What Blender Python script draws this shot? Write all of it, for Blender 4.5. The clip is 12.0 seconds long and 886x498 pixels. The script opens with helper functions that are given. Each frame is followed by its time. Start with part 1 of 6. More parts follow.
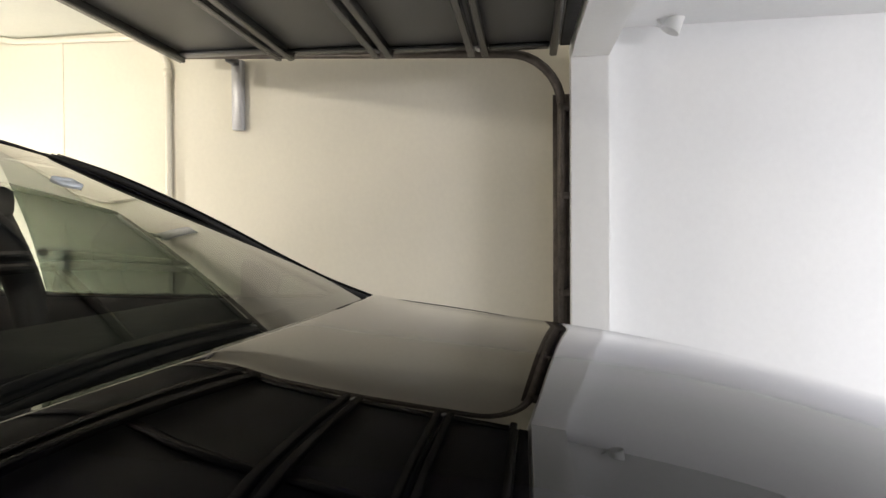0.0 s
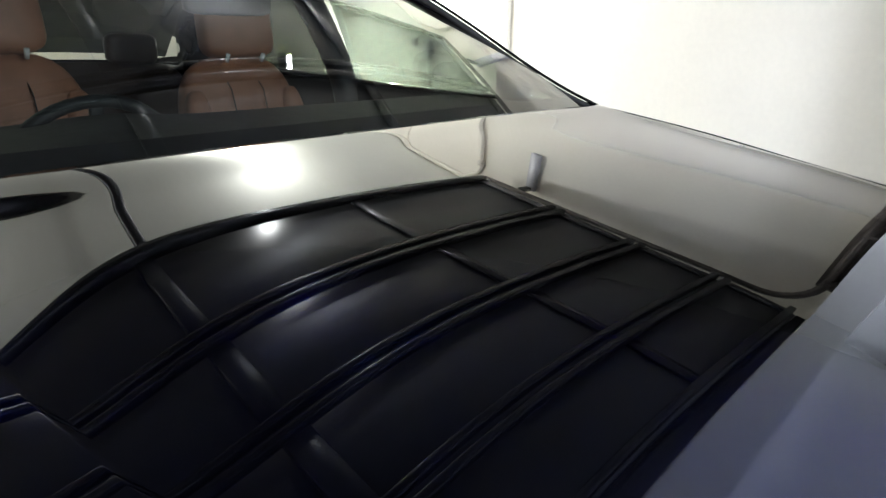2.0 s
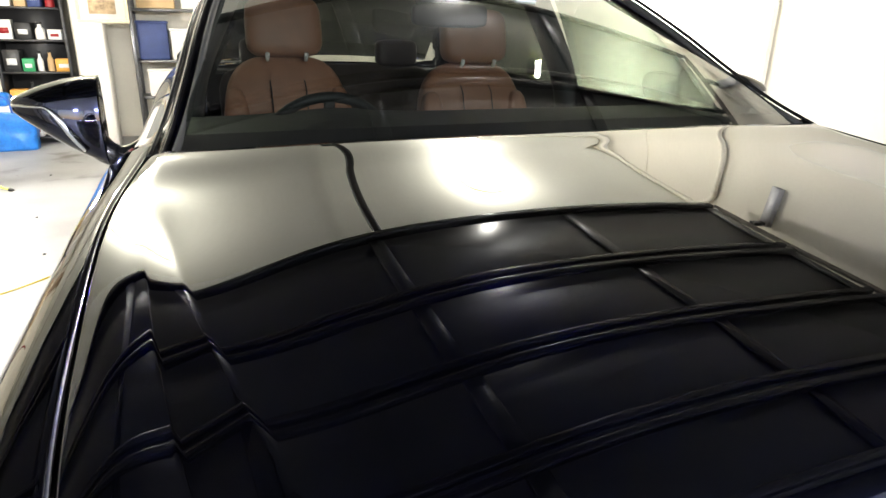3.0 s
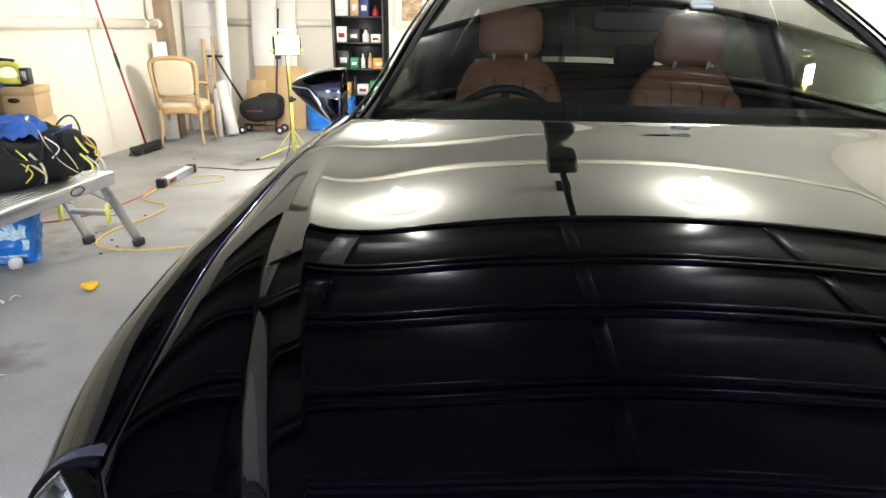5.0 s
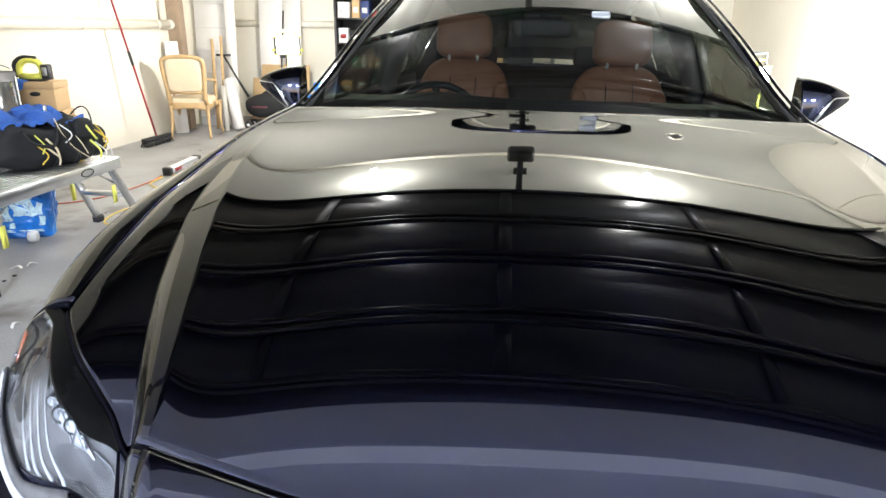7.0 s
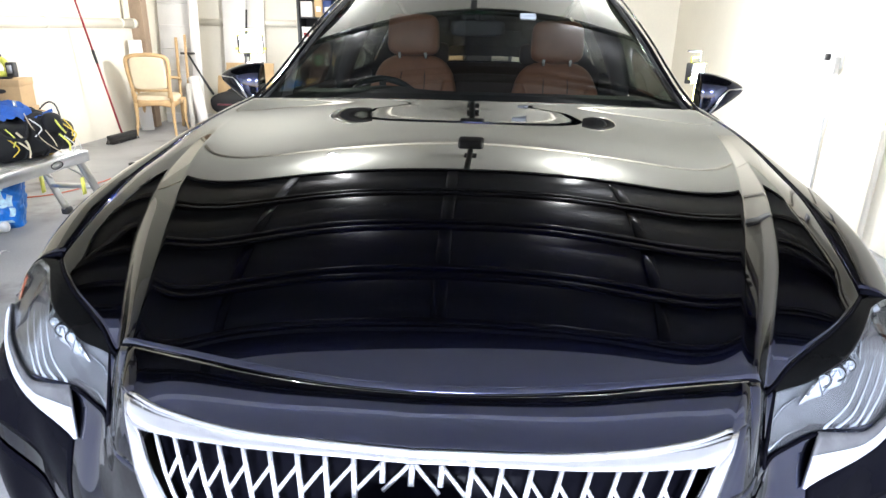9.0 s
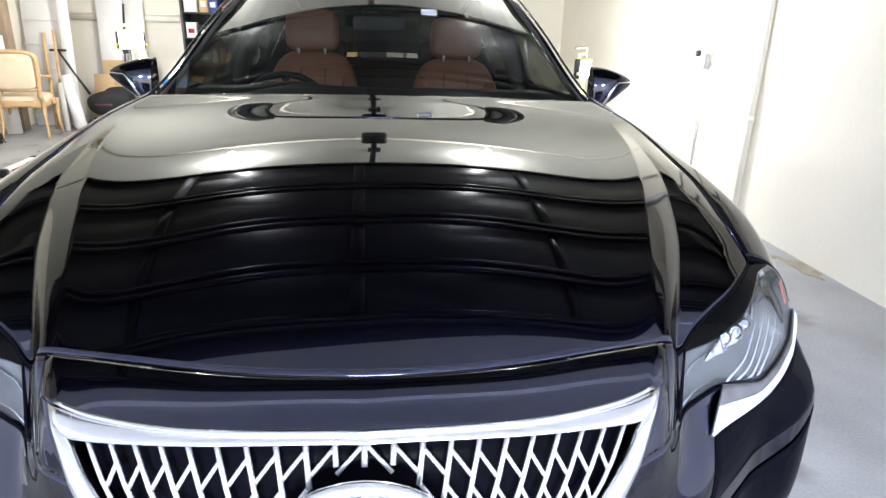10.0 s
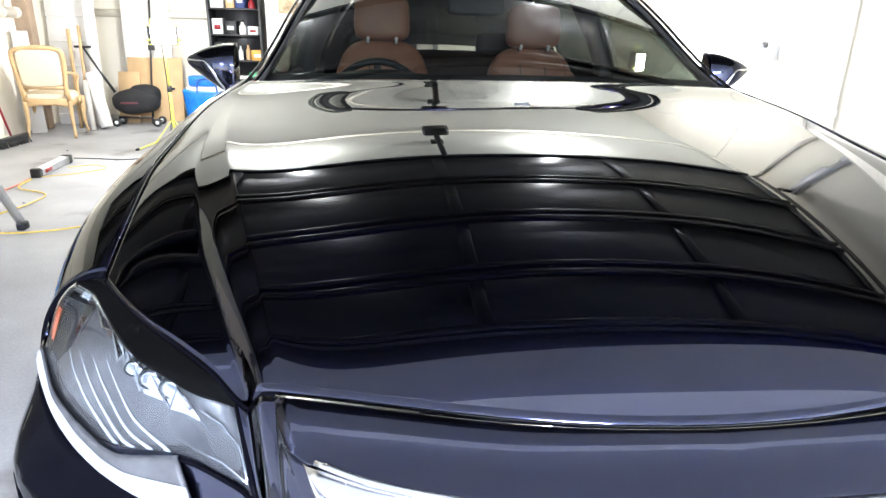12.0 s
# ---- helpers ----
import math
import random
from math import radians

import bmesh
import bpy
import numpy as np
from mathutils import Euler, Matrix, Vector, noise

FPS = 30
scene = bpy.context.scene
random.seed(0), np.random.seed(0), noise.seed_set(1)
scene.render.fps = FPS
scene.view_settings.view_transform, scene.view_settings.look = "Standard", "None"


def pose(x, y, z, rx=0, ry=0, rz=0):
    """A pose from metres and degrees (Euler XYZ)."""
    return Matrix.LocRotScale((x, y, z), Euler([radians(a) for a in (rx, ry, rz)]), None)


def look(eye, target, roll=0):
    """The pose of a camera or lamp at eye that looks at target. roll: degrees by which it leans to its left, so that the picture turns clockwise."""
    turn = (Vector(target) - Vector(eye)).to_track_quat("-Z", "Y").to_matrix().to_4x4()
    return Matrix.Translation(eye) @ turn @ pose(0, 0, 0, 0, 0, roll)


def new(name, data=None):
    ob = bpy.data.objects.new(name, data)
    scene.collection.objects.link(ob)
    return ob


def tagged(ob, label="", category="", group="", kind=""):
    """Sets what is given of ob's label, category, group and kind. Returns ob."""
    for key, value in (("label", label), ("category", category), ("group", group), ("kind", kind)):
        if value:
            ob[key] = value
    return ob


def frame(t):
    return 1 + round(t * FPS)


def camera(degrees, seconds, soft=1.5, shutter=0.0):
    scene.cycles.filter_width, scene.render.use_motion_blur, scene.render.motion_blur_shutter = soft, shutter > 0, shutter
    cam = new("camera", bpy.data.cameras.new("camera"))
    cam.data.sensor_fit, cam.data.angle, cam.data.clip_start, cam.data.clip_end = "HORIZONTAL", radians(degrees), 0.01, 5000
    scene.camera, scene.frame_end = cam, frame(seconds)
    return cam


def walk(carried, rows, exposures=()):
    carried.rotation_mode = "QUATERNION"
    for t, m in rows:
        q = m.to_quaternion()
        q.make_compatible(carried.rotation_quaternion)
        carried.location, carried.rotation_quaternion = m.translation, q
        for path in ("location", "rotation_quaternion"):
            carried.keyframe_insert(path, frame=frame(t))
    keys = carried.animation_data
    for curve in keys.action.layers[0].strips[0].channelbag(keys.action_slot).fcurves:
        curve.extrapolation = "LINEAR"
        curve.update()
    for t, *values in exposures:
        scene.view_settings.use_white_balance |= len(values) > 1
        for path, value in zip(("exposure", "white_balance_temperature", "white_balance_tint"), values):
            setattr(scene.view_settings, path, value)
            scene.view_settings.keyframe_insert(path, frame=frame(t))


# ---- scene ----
cam = camera(70.7, 12.0)
PATH = [
    (0, (-1.139, 1.099, 1.274), (0.834, 1.425, 1.244), -0.3),
    (0.5, (-1.094, 0.963, 1.268), (0.838, 1.471, 1.176), 0.1),
    (1, (-1.032, 0.875, 1.242), (0.765, 1.683, 0.898), 0.8),
    (1.5, (-0.95, 0.75, 1.244), (0.617, 1.818, 0.61), 0.9),
    (2, (-0.858, 0.6, 1.302), (0.468, 1.943, 0.64), 1.0),
    (2.5, (-0.784, 0.472, 1.328), (0.251, 2.051, 0.668), 1.0),
    (3, (-0.749, 0.373, 1.323), (-0.077, 2.137, 0.66), 1.1),
    (3.5, (-0.691, 0.231, 1.319), (-0.278, 2.071, 0.656), 1.1),
    (5.3, (-0.361, -0.142, 1.343), (-0.577, 1.731, 0.675), 0.8),
    (5.5, (-0.331, -0.192, 1.348), (-0.55, 1.68, 0.68), 0.9),
    (6, (-0.277, -0.303, 1.358), (-0.504, 1.57, 0.693), 0.9),
    (6.5, (-0.179, -0.374, 1.362), (-0.41, 1.497, 0.694), 0.9),
    (7, (-0.055, -0.475, 1.358), (-0.287, 1.396, 0.692), 1.0),
    (8.8, (0.086, -0.745, 1.366), (-0.119, 1.128, 0.696), 1.0),
    (9, (0.09, -0.769, 1.365), (-0.051, 1.111, 0.697), 1.1),
    (9.5, (0.08, -0.814, 1.364), (0.126, 1.072, 0.697), 1.2),
    (10, (0.034, -0.804, 1.354), (0.21, 1.073, 0.687), 1.5),
    (10.5, (-0.032, -0.738, 1.32), (0.153, 1.136, 0.648), 1.5),
    (11, (-0.118, -0.607, 1.287), (0.059, 1.267, 0.611), 1.5),
    (11.5, (-0.212, -0.533, 1.28), (-0.048, 1.342, 0.603), 1.4),
    (12, (-0.378, -0.543, 1.273), (-0.206, 1.335, 0.608), 1.3),
]
walk(cam, [(t, look(eye, target, roll)) for t, eye, target, roll in PATH],
     [(0, -0.35, 6700, 10), (0.5, -0.3, 6700, 10), (1, -0.1, 6500, 10), (1.5, 0.3, 6200, 10), (2.0, 0.75, 5700, 9), (2.5, 0.78, 5900, 9), (3.0, 0.90, 6250, 9), (3.7, 0.74, 6150, 10),
      (5.3, 0.42, 6050, 10), (6.0, 0.48, 6050, 10), (7.0, 0.70, 5900, 10), (8.8, 0.74, 5700, 11), (10.0, 0.57, 5700, 11), (11.0, 0.60, 5600, 11), (12.0, 1.07, 5600, 11)])

# ---- world and light ----
world = bpy.data.worlds.new("world")
scene.world = world
world.use_nodes = True
wn = world.node_tree
sky = wn.nodes.new("ShaderNodeTexSky")
sky.sky_type = "NISHITA"
sky.sun_disc = False
sky.sun_elevation = radians(35)
sky.sun_rotation = radians(180)
wn.links.new(sky.outputs[0], wn.nodes["Background"].inputs[0])
wn.nodes["Background"].inputs[1].default_value = 0.20


def lamp(name, kind, at, power, colour, size=0.1, aim=None):
    data = bpy.data.lights.new(name, kind)
    data.energy, data.color = power, colour
    if kind == "AREA":
        data.size = size
    elif kind == "SUN":
        data.angle = size
    else:
        data.shadow_soft_size = size
    ob = new(name, data)
    ob.matrix_world = look(at, aim) if aim else Matrix.Translation(at)
    return ob


lamp("sun", "SUN", (0, -20, 14), 0.6, (1.0, 0.97, 0.92), radians(12), (0, 0, 0))
lamp("ceiling_bulb", "POINT", (-1.42, 4.22, 2.53), 75, (1.0, 0.945, 0.83), 0.04)
lamp("ceiling_bulb", "POINT", (1.02, 4.25, 2.53), 75, (1.0, 0.945, 0.83), 0.04)
lamp("work_bulb", "POINT", (-2.68, 6.47, 1.37), 115, (1.0, 0.92, 0.80), 0.07)
lamp("work_bulb", "POINT", (1.93, 5.09, 1.03), 80, (1.0, 0.97, 0.92), 0.07)
# fill lamp added out of view to brighten the carport and the car's front
lamp("carport_fill", "AREA", (0, -4.4, 2.42), 820, (0.92, 0.93, 1.0), 1.2, (0, -3.6, 0))

# ---- materials ----


def mat(name, colour, rough=0.5, metal=0.0, scale=8.0, vary=0.12, bump=0.0, grain=60.0, coat=0.0, spec=0.5, emit=0.0, stain=None, tint=None):
    """Principled material with mottling at two scales, optional relief and stains."""
    m = bpy.data.materials.new(name)
    m.use_nodes = True
    nt = m.node_tree
    b = nt.nodes["Principled BSDF"]
    b.inputs["Roughness"].default_value = rough
    b.inputs["Metallic"].default_value = metal
    b.inputs["Coat Weight"].default_value = coat
    b.inputs["Coat Roughness"].default_value = 0.012
    b.inputs["Coat IOR"].default_value = 1.6
    b.inputs["Specular IOR Level"].default_value = spec
    if tint:
        b.inputs["Specular Tint"].default_value = (*tint, 1)
    tc = nt.nodes.new("ShaderNodeTexCoord")
    if emit:
        b.inputs["Emission Color"].default_value = (*colour, 1)
        b.inputs["Emission Strength"].default_value = emit
    if vary:
        na, nb = nt.nodes.new("ShaderNodeTexNoise"), nt.nodes.new("ShaderNodeTexNoise")
        na.inputs["Scale"].default_value, nb.inputs["Scale"].default_value = scale, grain
        na.inputs["Detail"].default_value = 5
        mix = nt.nodes.new("ShaderNodeMath")
        mix.operation = "MULTIPLY_ADD"
        mix.inputs[1].default_value = 0.7
        scl = nt.nodes.new("ShaderNodeMath")
        scl.operation = "MULTIPLY"
        scl.inputs[1].default_value = 0.3
        nt.links.new(tc.outputs["Object"], na.inputs["Vector"])
        nt.links.new(tc.outputs["Object"], nb.inputs["Vector"])
        nt.links.new(nb.outputs[0], scl.inputs[0])
        nt.links.new(na.outputs[0], mix.inputs[0])
        nt.links.new(scl.outputs[0], mix.inputs[2])
        ramp = nt.nodes.new("ShaderNodeValToRGB")
        lo, hi = ramp.color_ramp.elements
        lo.position, hi.position = 0.3, 0.7
        lo.color = (*[c * (1 - vary) for c in colour], 1)
        hi.color = (*[min(1, c * (1 + vary)) for c in colour], 1)
        nt.links.new(mix.outputs[0], ramp.inputs[0])
        last = ramp.outputs[0]
        if stain:
            ns = nt.nodes.new("ShaderNodeTexNoise")
            ns.inputs["Scale"].default_value, ns.inputs["Detail"].default_value = stain[1], 8
            nt.links.new(tc.outputs["Object"], ns.inputs["Vector"])
            rs = nt.nodes.new("ShaderNodeValToRGB")
            rs.color_ramp.elements[0].position, rs.color_ramp.elements[1].position = stain[2], stain[2] + 0.1
            nt.links.new(ns.outputs[0], rs.inputs[0])
            mx = nt.nodes.new("ShaderNodeMixRGB")
            mx.inputs[2].default_value = (*stain[0], 1)
            nt.links.new(rs.outputs[0], mx.inputs[0])
            nt.links.new(last, mx.inputs[1])
            last = mx.outputs[0]
        nt.links.new(last, b.inputs["Base Color"])
        rr = nt.nodes.new("ShaderNodeMapRange")
        rr.inputs["To Min"].default_value, rr.inputs["To Max"].default_value = rough * 0.85, min(1, rough * 1.15)
        nt.links.new(na.outputs[0], rr.inputs[0])
        nt.links.new(rr.outputs[0], b.inputs["Roughness"])
        if bump:
            bp = nt.nodes.new("ShaderNodeBump")
            bp.inputs["Strength"].default_value = bump
            bp.inputs["Distance"].default_value = 0.004
            nt.links.new(mix.outputs[0], bp.inputs["Height"])
            nt.links.new(bp.outputs[0], b.inputs["Normal"])
    else:
        b.inputs["Base Color"].default_value = (*colour, 1)
    return m


def glass(name, tint, gloss=0.135):
    """Clear pane: tinted see-through with a Fresnel gloss."""
    m = bpy.data.materials.new(name)
    m.use_nodes = True
    nt = m.node_tree
    nt.nodes.clear()
    out, mx = nt.nodes.new("ShaderNodeOutputMaterial"), nt.nodes.new("ShaderNodeMixShader")
    tr, gl, lw = nt.nodes.new("ShaderNodeBsdfTransparent"), nt.nodes.new("ShaderNodeBsdfGlossy"), nt.nodes.new("ShaderNodeLayerWeight")
    pw, ma = nt.nodes.new("ShaderNodeMath"), nt.nodes.new("ShaderNodeMath")
    tr.inputs[0].default_value = (*tint, 1)
    gl.inputs["Roughness"].default_value = 0.01
    lw.inputs[0].default_value = 0.5
    pw.operation, ma.operation = "POWER", "MULTIPLY_ADD"
    pw.inputs[1].default_value = 4.5
    ma.inputs[1].default_value, ma.inputs[2].default_value = 0.86, gloss
    nt.links.new(lw.outputs["Facing"], pw.inputs[0])
    nt.links.new(pw.outputs[0], ma.inputs[0])
    nt.links.new(ma.outputs[0], mx.inputs[0])
    nt.links.new(tr.outputs[0], mx.inputs[1])
    nt.links.new(gl.outputs[0], mx.inputs[2])
    nt.links.new(mx.outputs[0], out.inputs[0])
    return m


PAINT = mat("navy_paint", (0.0118, 0.0142, 0.0440), 0.12, 1.0, 3, 0.06, 0, 40, coat=1.0, spec=0.0, tint=(0.05, 0.06, 0.15))
GLOSS_BLACK = mat("gloss_black", (0.006, 0.006, 0.007), 0.12, 0, 60, 0.1, coat=0.6)
LID_BLACK = mat("lid_black", (0.004, 0.004, 0.004), 0.2, 0, 60, 0.1, spec=0.05)
VENT_BLACK = mat("vent_black", (0.003, 0.003, 0.005), 0.25, 0, 60, 0.1, spec=0.015)
TRIM_BLACK = mat("trim_black", (0.012, 0.012, 0.013), 0.45, 0, 90, 0.2, 0.1)
RUBBER = mat("rubber", (0.02, 0.02, 0.021), 0.75, 0, 40, 0.2, 0.2)
CHROME = mat("chrome", (0.82, 0.83, 0.85), 0.07, 1.0, 30, 0.04)
SATIN = mat("satin_metal", (0.90, 0.90, 0.92), 0.26, 1.0, 30, 0.05)
GRILLE_WHITE = mat("silver_lattice", (0.86, 0.86, 0.88), 0.38, 0.6, 30, 0.05)
WINDSCREEN = glass("windscreen_glass", (0.47, 0.50, 0.47), 0.17)
SIDE_GLASS = glass("side_glass", (0.27, 0.31, 0.26))
PRIVACY = glass("privacy_glass", (0.14, 0.155, 0.135))
REAR_GLASS = glass("rear_glass", (0.05, 0.055, 0.05))
LENS = glass("lens_glass", (0.90, 0.92, 0.94), 0.045)
LAMP_GREY = mat("lamp_reflector", (0.13, 0.13, 0.133), 0.34, 0.5, 25, 0.3)
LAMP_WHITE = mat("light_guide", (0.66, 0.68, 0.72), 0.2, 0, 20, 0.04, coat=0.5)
LAMP_AMBER = mat("amber_reflector", (0.42, 0.09, 0.035), 0.2, 0, 80, 0.15, coat=0.5)
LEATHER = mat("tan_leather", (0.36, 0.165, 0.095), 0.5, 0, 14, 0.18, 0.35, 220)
# rear seat leather, darkened in colour to stand in for the dim rear cabin
SHADED_LEATHER = mat("shaded_leather", (0.035, 0.018, 0.012), 0.5, 0, 14, 0.18, 0.35, 220)
CABIN_BLACK = mat("cabin_plastic", (0.018, 0.018, 0.019), 0.6, 0, 30, 0.25, 0.2, 200)
CABIN_GREY = mat("cabin_lining", (0.22, 0.21, 0.19), 0.8, 0, 30, 0.1, 0.1, 200)
POST_WHITE = mat("bright_post", (0.93, 0.93, 0.92), 0.25, 0, 40, 0.02, coat=1.0)
STICKER = mat("sticker_paper", (0.62, 0.66, 0.68), 0.6, 0, 40, 0.06)
WALL_CREAM = mat("cream_wall", (0.74, 0.70, 0.60), 0.75, 0, 1.2, 0.05, 0.15, 35, stain=((0.55, 0.51, 0.42), 0.9, 0.72))
WALL_WHITE = mat("white_wall", (0.80, 0.80, 0.79), 0.7, 0, 0.9, 0.035, 0.12, 30)
CEILING = mat("ceiling_board", (0.66, 0.655, 0.58), 0.8, 0, 1.5, 0.05, 0.1, 40)
CEILING_W = mat("white_ceiling", (0.76, 0.76, 0.75), 0.8, 0, 1.5, 0.04, 0.1, 40)
CONCRETE = mat("grey_concrete", (0.30, 0.30, 0.305), 0.5, 0, 1.6, 0.30, 0.35, 90, stain=((0.13, 0.12, 0.11), 1.7, 0.60))
DOOR_STEEL = mat("door_steel", (0.062, 0.062, 0.064), 0.36, 0.1, 3, 0.25, 0.1, 70)
DOOR_RIB = mat("rib_steel", (0.13, 0.13, 0.135), 0.32, 0.7, 6, 0.2, 0.05, 90)
PANEL_RIB = mat("door_rib_steel", (0.050, 0.050, 0.052), 0.22, 0.45, 6, 0.2, 0.05, 90)
GALV = mat("galvanised", (0.50, 0.50, 0.52), 0.45, 0.4, 14, 0.1, 0.05, 90)
TRACK = mat("track_steel", (0.10, 0.085, 0.075), 0.5, 0.6, 14, 0.4, 0.3, 80)
PIPE = mat("painted_pipe", (0.74, 0.70, 0.60), 0.55, 0, 5, 0.06, 0.1)
PLASTIC_W = mat("white_plastic", (0.72, 0.72, 0.70), 0.4, 0, 20, 0.05)
PLASTIC_K = mat("black_plastic", (0.02, 0.02, 0.021), 0.45, 0, 20, 0.2)
ALU = mat("aluminium", (0.62, 0.63, 0.65), 0.32, 1.0, 12, 0.1, 0.1, 160)
CARDBOARD = mat("cardboard", (0.50, 0.345, 0.18), 0.8, 0, 6, 0.12, 0.15, 90)
WOOD = mat("pale_wood", (0.45, 0.30, 0.14), 0.5, 0, 9, 0.2, 0.2, 70)
FABRIC = mat("cream_fabric", (0.62, 0.52, 0.36), 0.9, 0, 14, 0.06, 0.3, 260)
BAG_BLACK = mat("black_nylon", (0.006, 0.006, 0.007), 0.75, 0, 16, 0.35, 0.5, 140)
BLUE_CLOTH = mat("blue_cloth", (0.03, 0.10, 0.38), 0.85, 0, 12, 0.3, 0.5, 120)
BLUE_BAG = mat("blue_plastic_bag", (0.02, 0.16, 0.55), 0.35, 0, 10, 0.3, 0.5, 40)
YELLOW = mat("yellow_plastic", (0.74, 0.74, 0.12), 0.45, 0, 20, 0.12)
YELLOW_CABLE = mat("yellow_cable", (0.70, 0.50, 0.05), 0.5, 0, 20, 0.1)
RED_CABLE = mat("red_cable", (0.50, 0.10, 0.04), 0.5, 0, 20, 0.1)
RED = mat("red_paint", (0.26, 0.016, 0.02), 0.4, 0, 20, 0.15)
WHITE_SHEET = mat("white_panel", (0.68, 0.66, 0.63), 0.5, 0, 3, 0.08)
GREEN = mat("green_box", (0.03, 0.25, 0.10), 0.5, 0, 20, 0.3)
ORANGE = mat("orange_box", (0.65, 0.33, 0.06), 0.6, 0, 9, 0.15)
NAVY_BOX = mat("navy_box", (0.03, 0.05, 0.16), 0.6, 0, 9, 0.2)
LIGHT_WARM = mat("lamp_globe", (1.0, 0.84, 0.56), 0.4, vary=0, emit=9.0)
_nt = LIGHT_WARM.node_tree
_tc, _gr, _mr = _nt.nodes.new("ShaderNodeTexCoord"), _nt.nodes.new("ShaderNodeVectorMath"), _nt.nodes.new("ShaderNodeMapRange")
_sx = _nt.nodes.new("ShaderNodeVectorMath")
_sx.operation, _gr.operation = "MULTIPLY", "LENGTH"
_sx.inputs[1].default_value = (1, 1, 0)
_mr.inputs["From Min"].default_value, _mr.inputs["From Max"].default_value = 0.02, 0.20
_mr.inputs["To Min"].default_value, _mr.inputs["To Max"].default_value = 12.0, 6.0
_mr.interpolation_type = "SMOOTHSTEP"
_nt.links.new(_tc.outputs["Object"], _sx.inputs[0])
_nt.links.new(_sx.outputs[0], _gr.inputs[0])
_nt.links.new(_gr.outputs["Value"], _mr.inputs[0])
_nt.links.new(_mr.outputs[0], _nt.nodes["Principled BSDF"].inputs["Emission Strength"])
LIGHT_WORK = mat("work_lamp_face", (1.0, 0.96, 0.88), 0.4, vary=0, emit=160.0)
LIGHT_TUBE = mat("tube_face", (0.93, 0.96, 1.0), 0.4, vary=0, emit=6.0)
PRINT = mat("printed_art", (0.45, 0.33, 0.20), 0.6, 0, 9, 0.7, 0, 30)

# ---- mesh helpers ----


def part(name, bm, material, parent=None, label="", smooth=True):
    me = bpy.data.meshes.new(name)
    for f in bm.faces:
        f.smooth = smooth
    bm.to_mesh(me)
    bm.free()
    me.materials.append(material)
    ob = new(name, me)
    if parent:
        ob.parent = parent
    if label:
        ob["label"] = label
    return ob


def thing(name, label, category, at=(0, 0, 0), rz=0.0, group="", kind=""):
    ob = new(name)
    ob.matrix_world = pose(*at, 0, 0, rz)
    return tagged(ob, label, category, group, kind)


def box(x0, x1, y0, y1, z0, z1, bevel=0.0, seg=2, m=None, bm=None):
    b = bmesh.new()
    bmesh.ops.create_cube(b, size=1)
    for v in b.verts:
        v.co = Vector(((x0 + x1) / 2 + v.co.x * (x1 - x0), (y0 + y1) / 2 + v.co.y * (y1 - y0), (z0 + z1) / 2 + v.co.z * (z1 - z0)))
    if bevel:
        bmesh.ops.bevel(b, geom=b.edges[:], offset=bevel, segments=seg, affect="EDGES", profile=0.5)
    if m is not None:
        b.transform(m)
    return merge(bm, b)


def merge(bm, b):
    """Adds b to bm (or returns b alone)."""
    if bm is None:
        return b
    me = bpy.data.meshes.new("tmp")
    b.to_mesh(me)
    b.free()
    bm.from_mesh(me)
    bpy.data.meshes.remove(me)
    return bm


def tube(points, r, seg=10, bm=None, closed=False):
    """Round bar along a polyline; r may be a list."""
    b = bmesh.new()
    pts = [Vector(p) for p in points]
    n = len(pts)
    rings = []
    up = None
    for i, p in enumerate(pts):
        if closed:
            d = pts[(i + 1) % n] - pts[i - 1]
        else:
            d = pts[min(i + 1, n - 1)] - pts[max(i - 1, 0)]
        d.normalize()
        if up is None:
            up = Vector((0, 0, 1)) if abs(d.z) < 0.9 else Vector((1, 0, 0))
        side = d.cross(up).normalized()
        up = side.cross(d).normalized()
        rr = r[i] if isinstance(r, (list, tuple)) else r
        rings.append([b.verts.new(p + (side * math.cos(a) + up * math.sin(a)) * rr) for a in (2 * math.pi * k / seg for k in range(seg))])
    for i in range(n if closed else n - 1):
        a, c = rings[i], rings[(i + 1) % n]
        for k in range(seg):
            b.faces.new((a[k], a[(k + 1) % seg], c[(k + 1) % seg], c[k]))
    if not closed:
        b.faces.new(rings[0][::-1])
        b.faces.new(rings[-1])
    bmesh.ops.recalc_face_normals(b, faces=b.faces[:])
    return merge(bm, b)


def bezier(points, steps=12):
    """Smooth curve through the points (Catmull-Rom)."""
    p = [Vector(q) for q in points]
    p = [p[0] * 2 - p[1]] + p + [p[-1] * 2 - p[-2]]
    out = []
    for i in range(1, len(p) - 2):
        for k in range(steps):
            t = k / steps
            a, b, c, d = p[i - 1], p[i], p[i + 1], p[i + 2]
            out.append(0.5 * (2 * b + (c - a) * t + (2 * a - 5 * b + 4 * c - d) * t * t + (3 * b - a - 3 * c + d) * t ** 3))
    return out + [p[-2]]


def grid(fn, nu, nv, bm=None):
    """Sheet of nu x nv quads; fn(u, v) gives a place."""
    b = bmesh.new()
    rows = [[b.verts.new(fn(i / nu, j / nv)) for j in range(nv + 1)] for i in range(nu + 1)]
    for i in range(nu):
        for j in range(nv):
            b.faces.new((rows[i][j], rows[i + 1][j], rows[i + 1][j + 1], rows[i][j + 1]))
    return merge(bm, b)


def thick(ob, t, offset=0.0):
    mod = ob.modifiers.new("thickness", "SOLIDIFY")
    mod.thickness, mod.offset = t, offset
    return ob


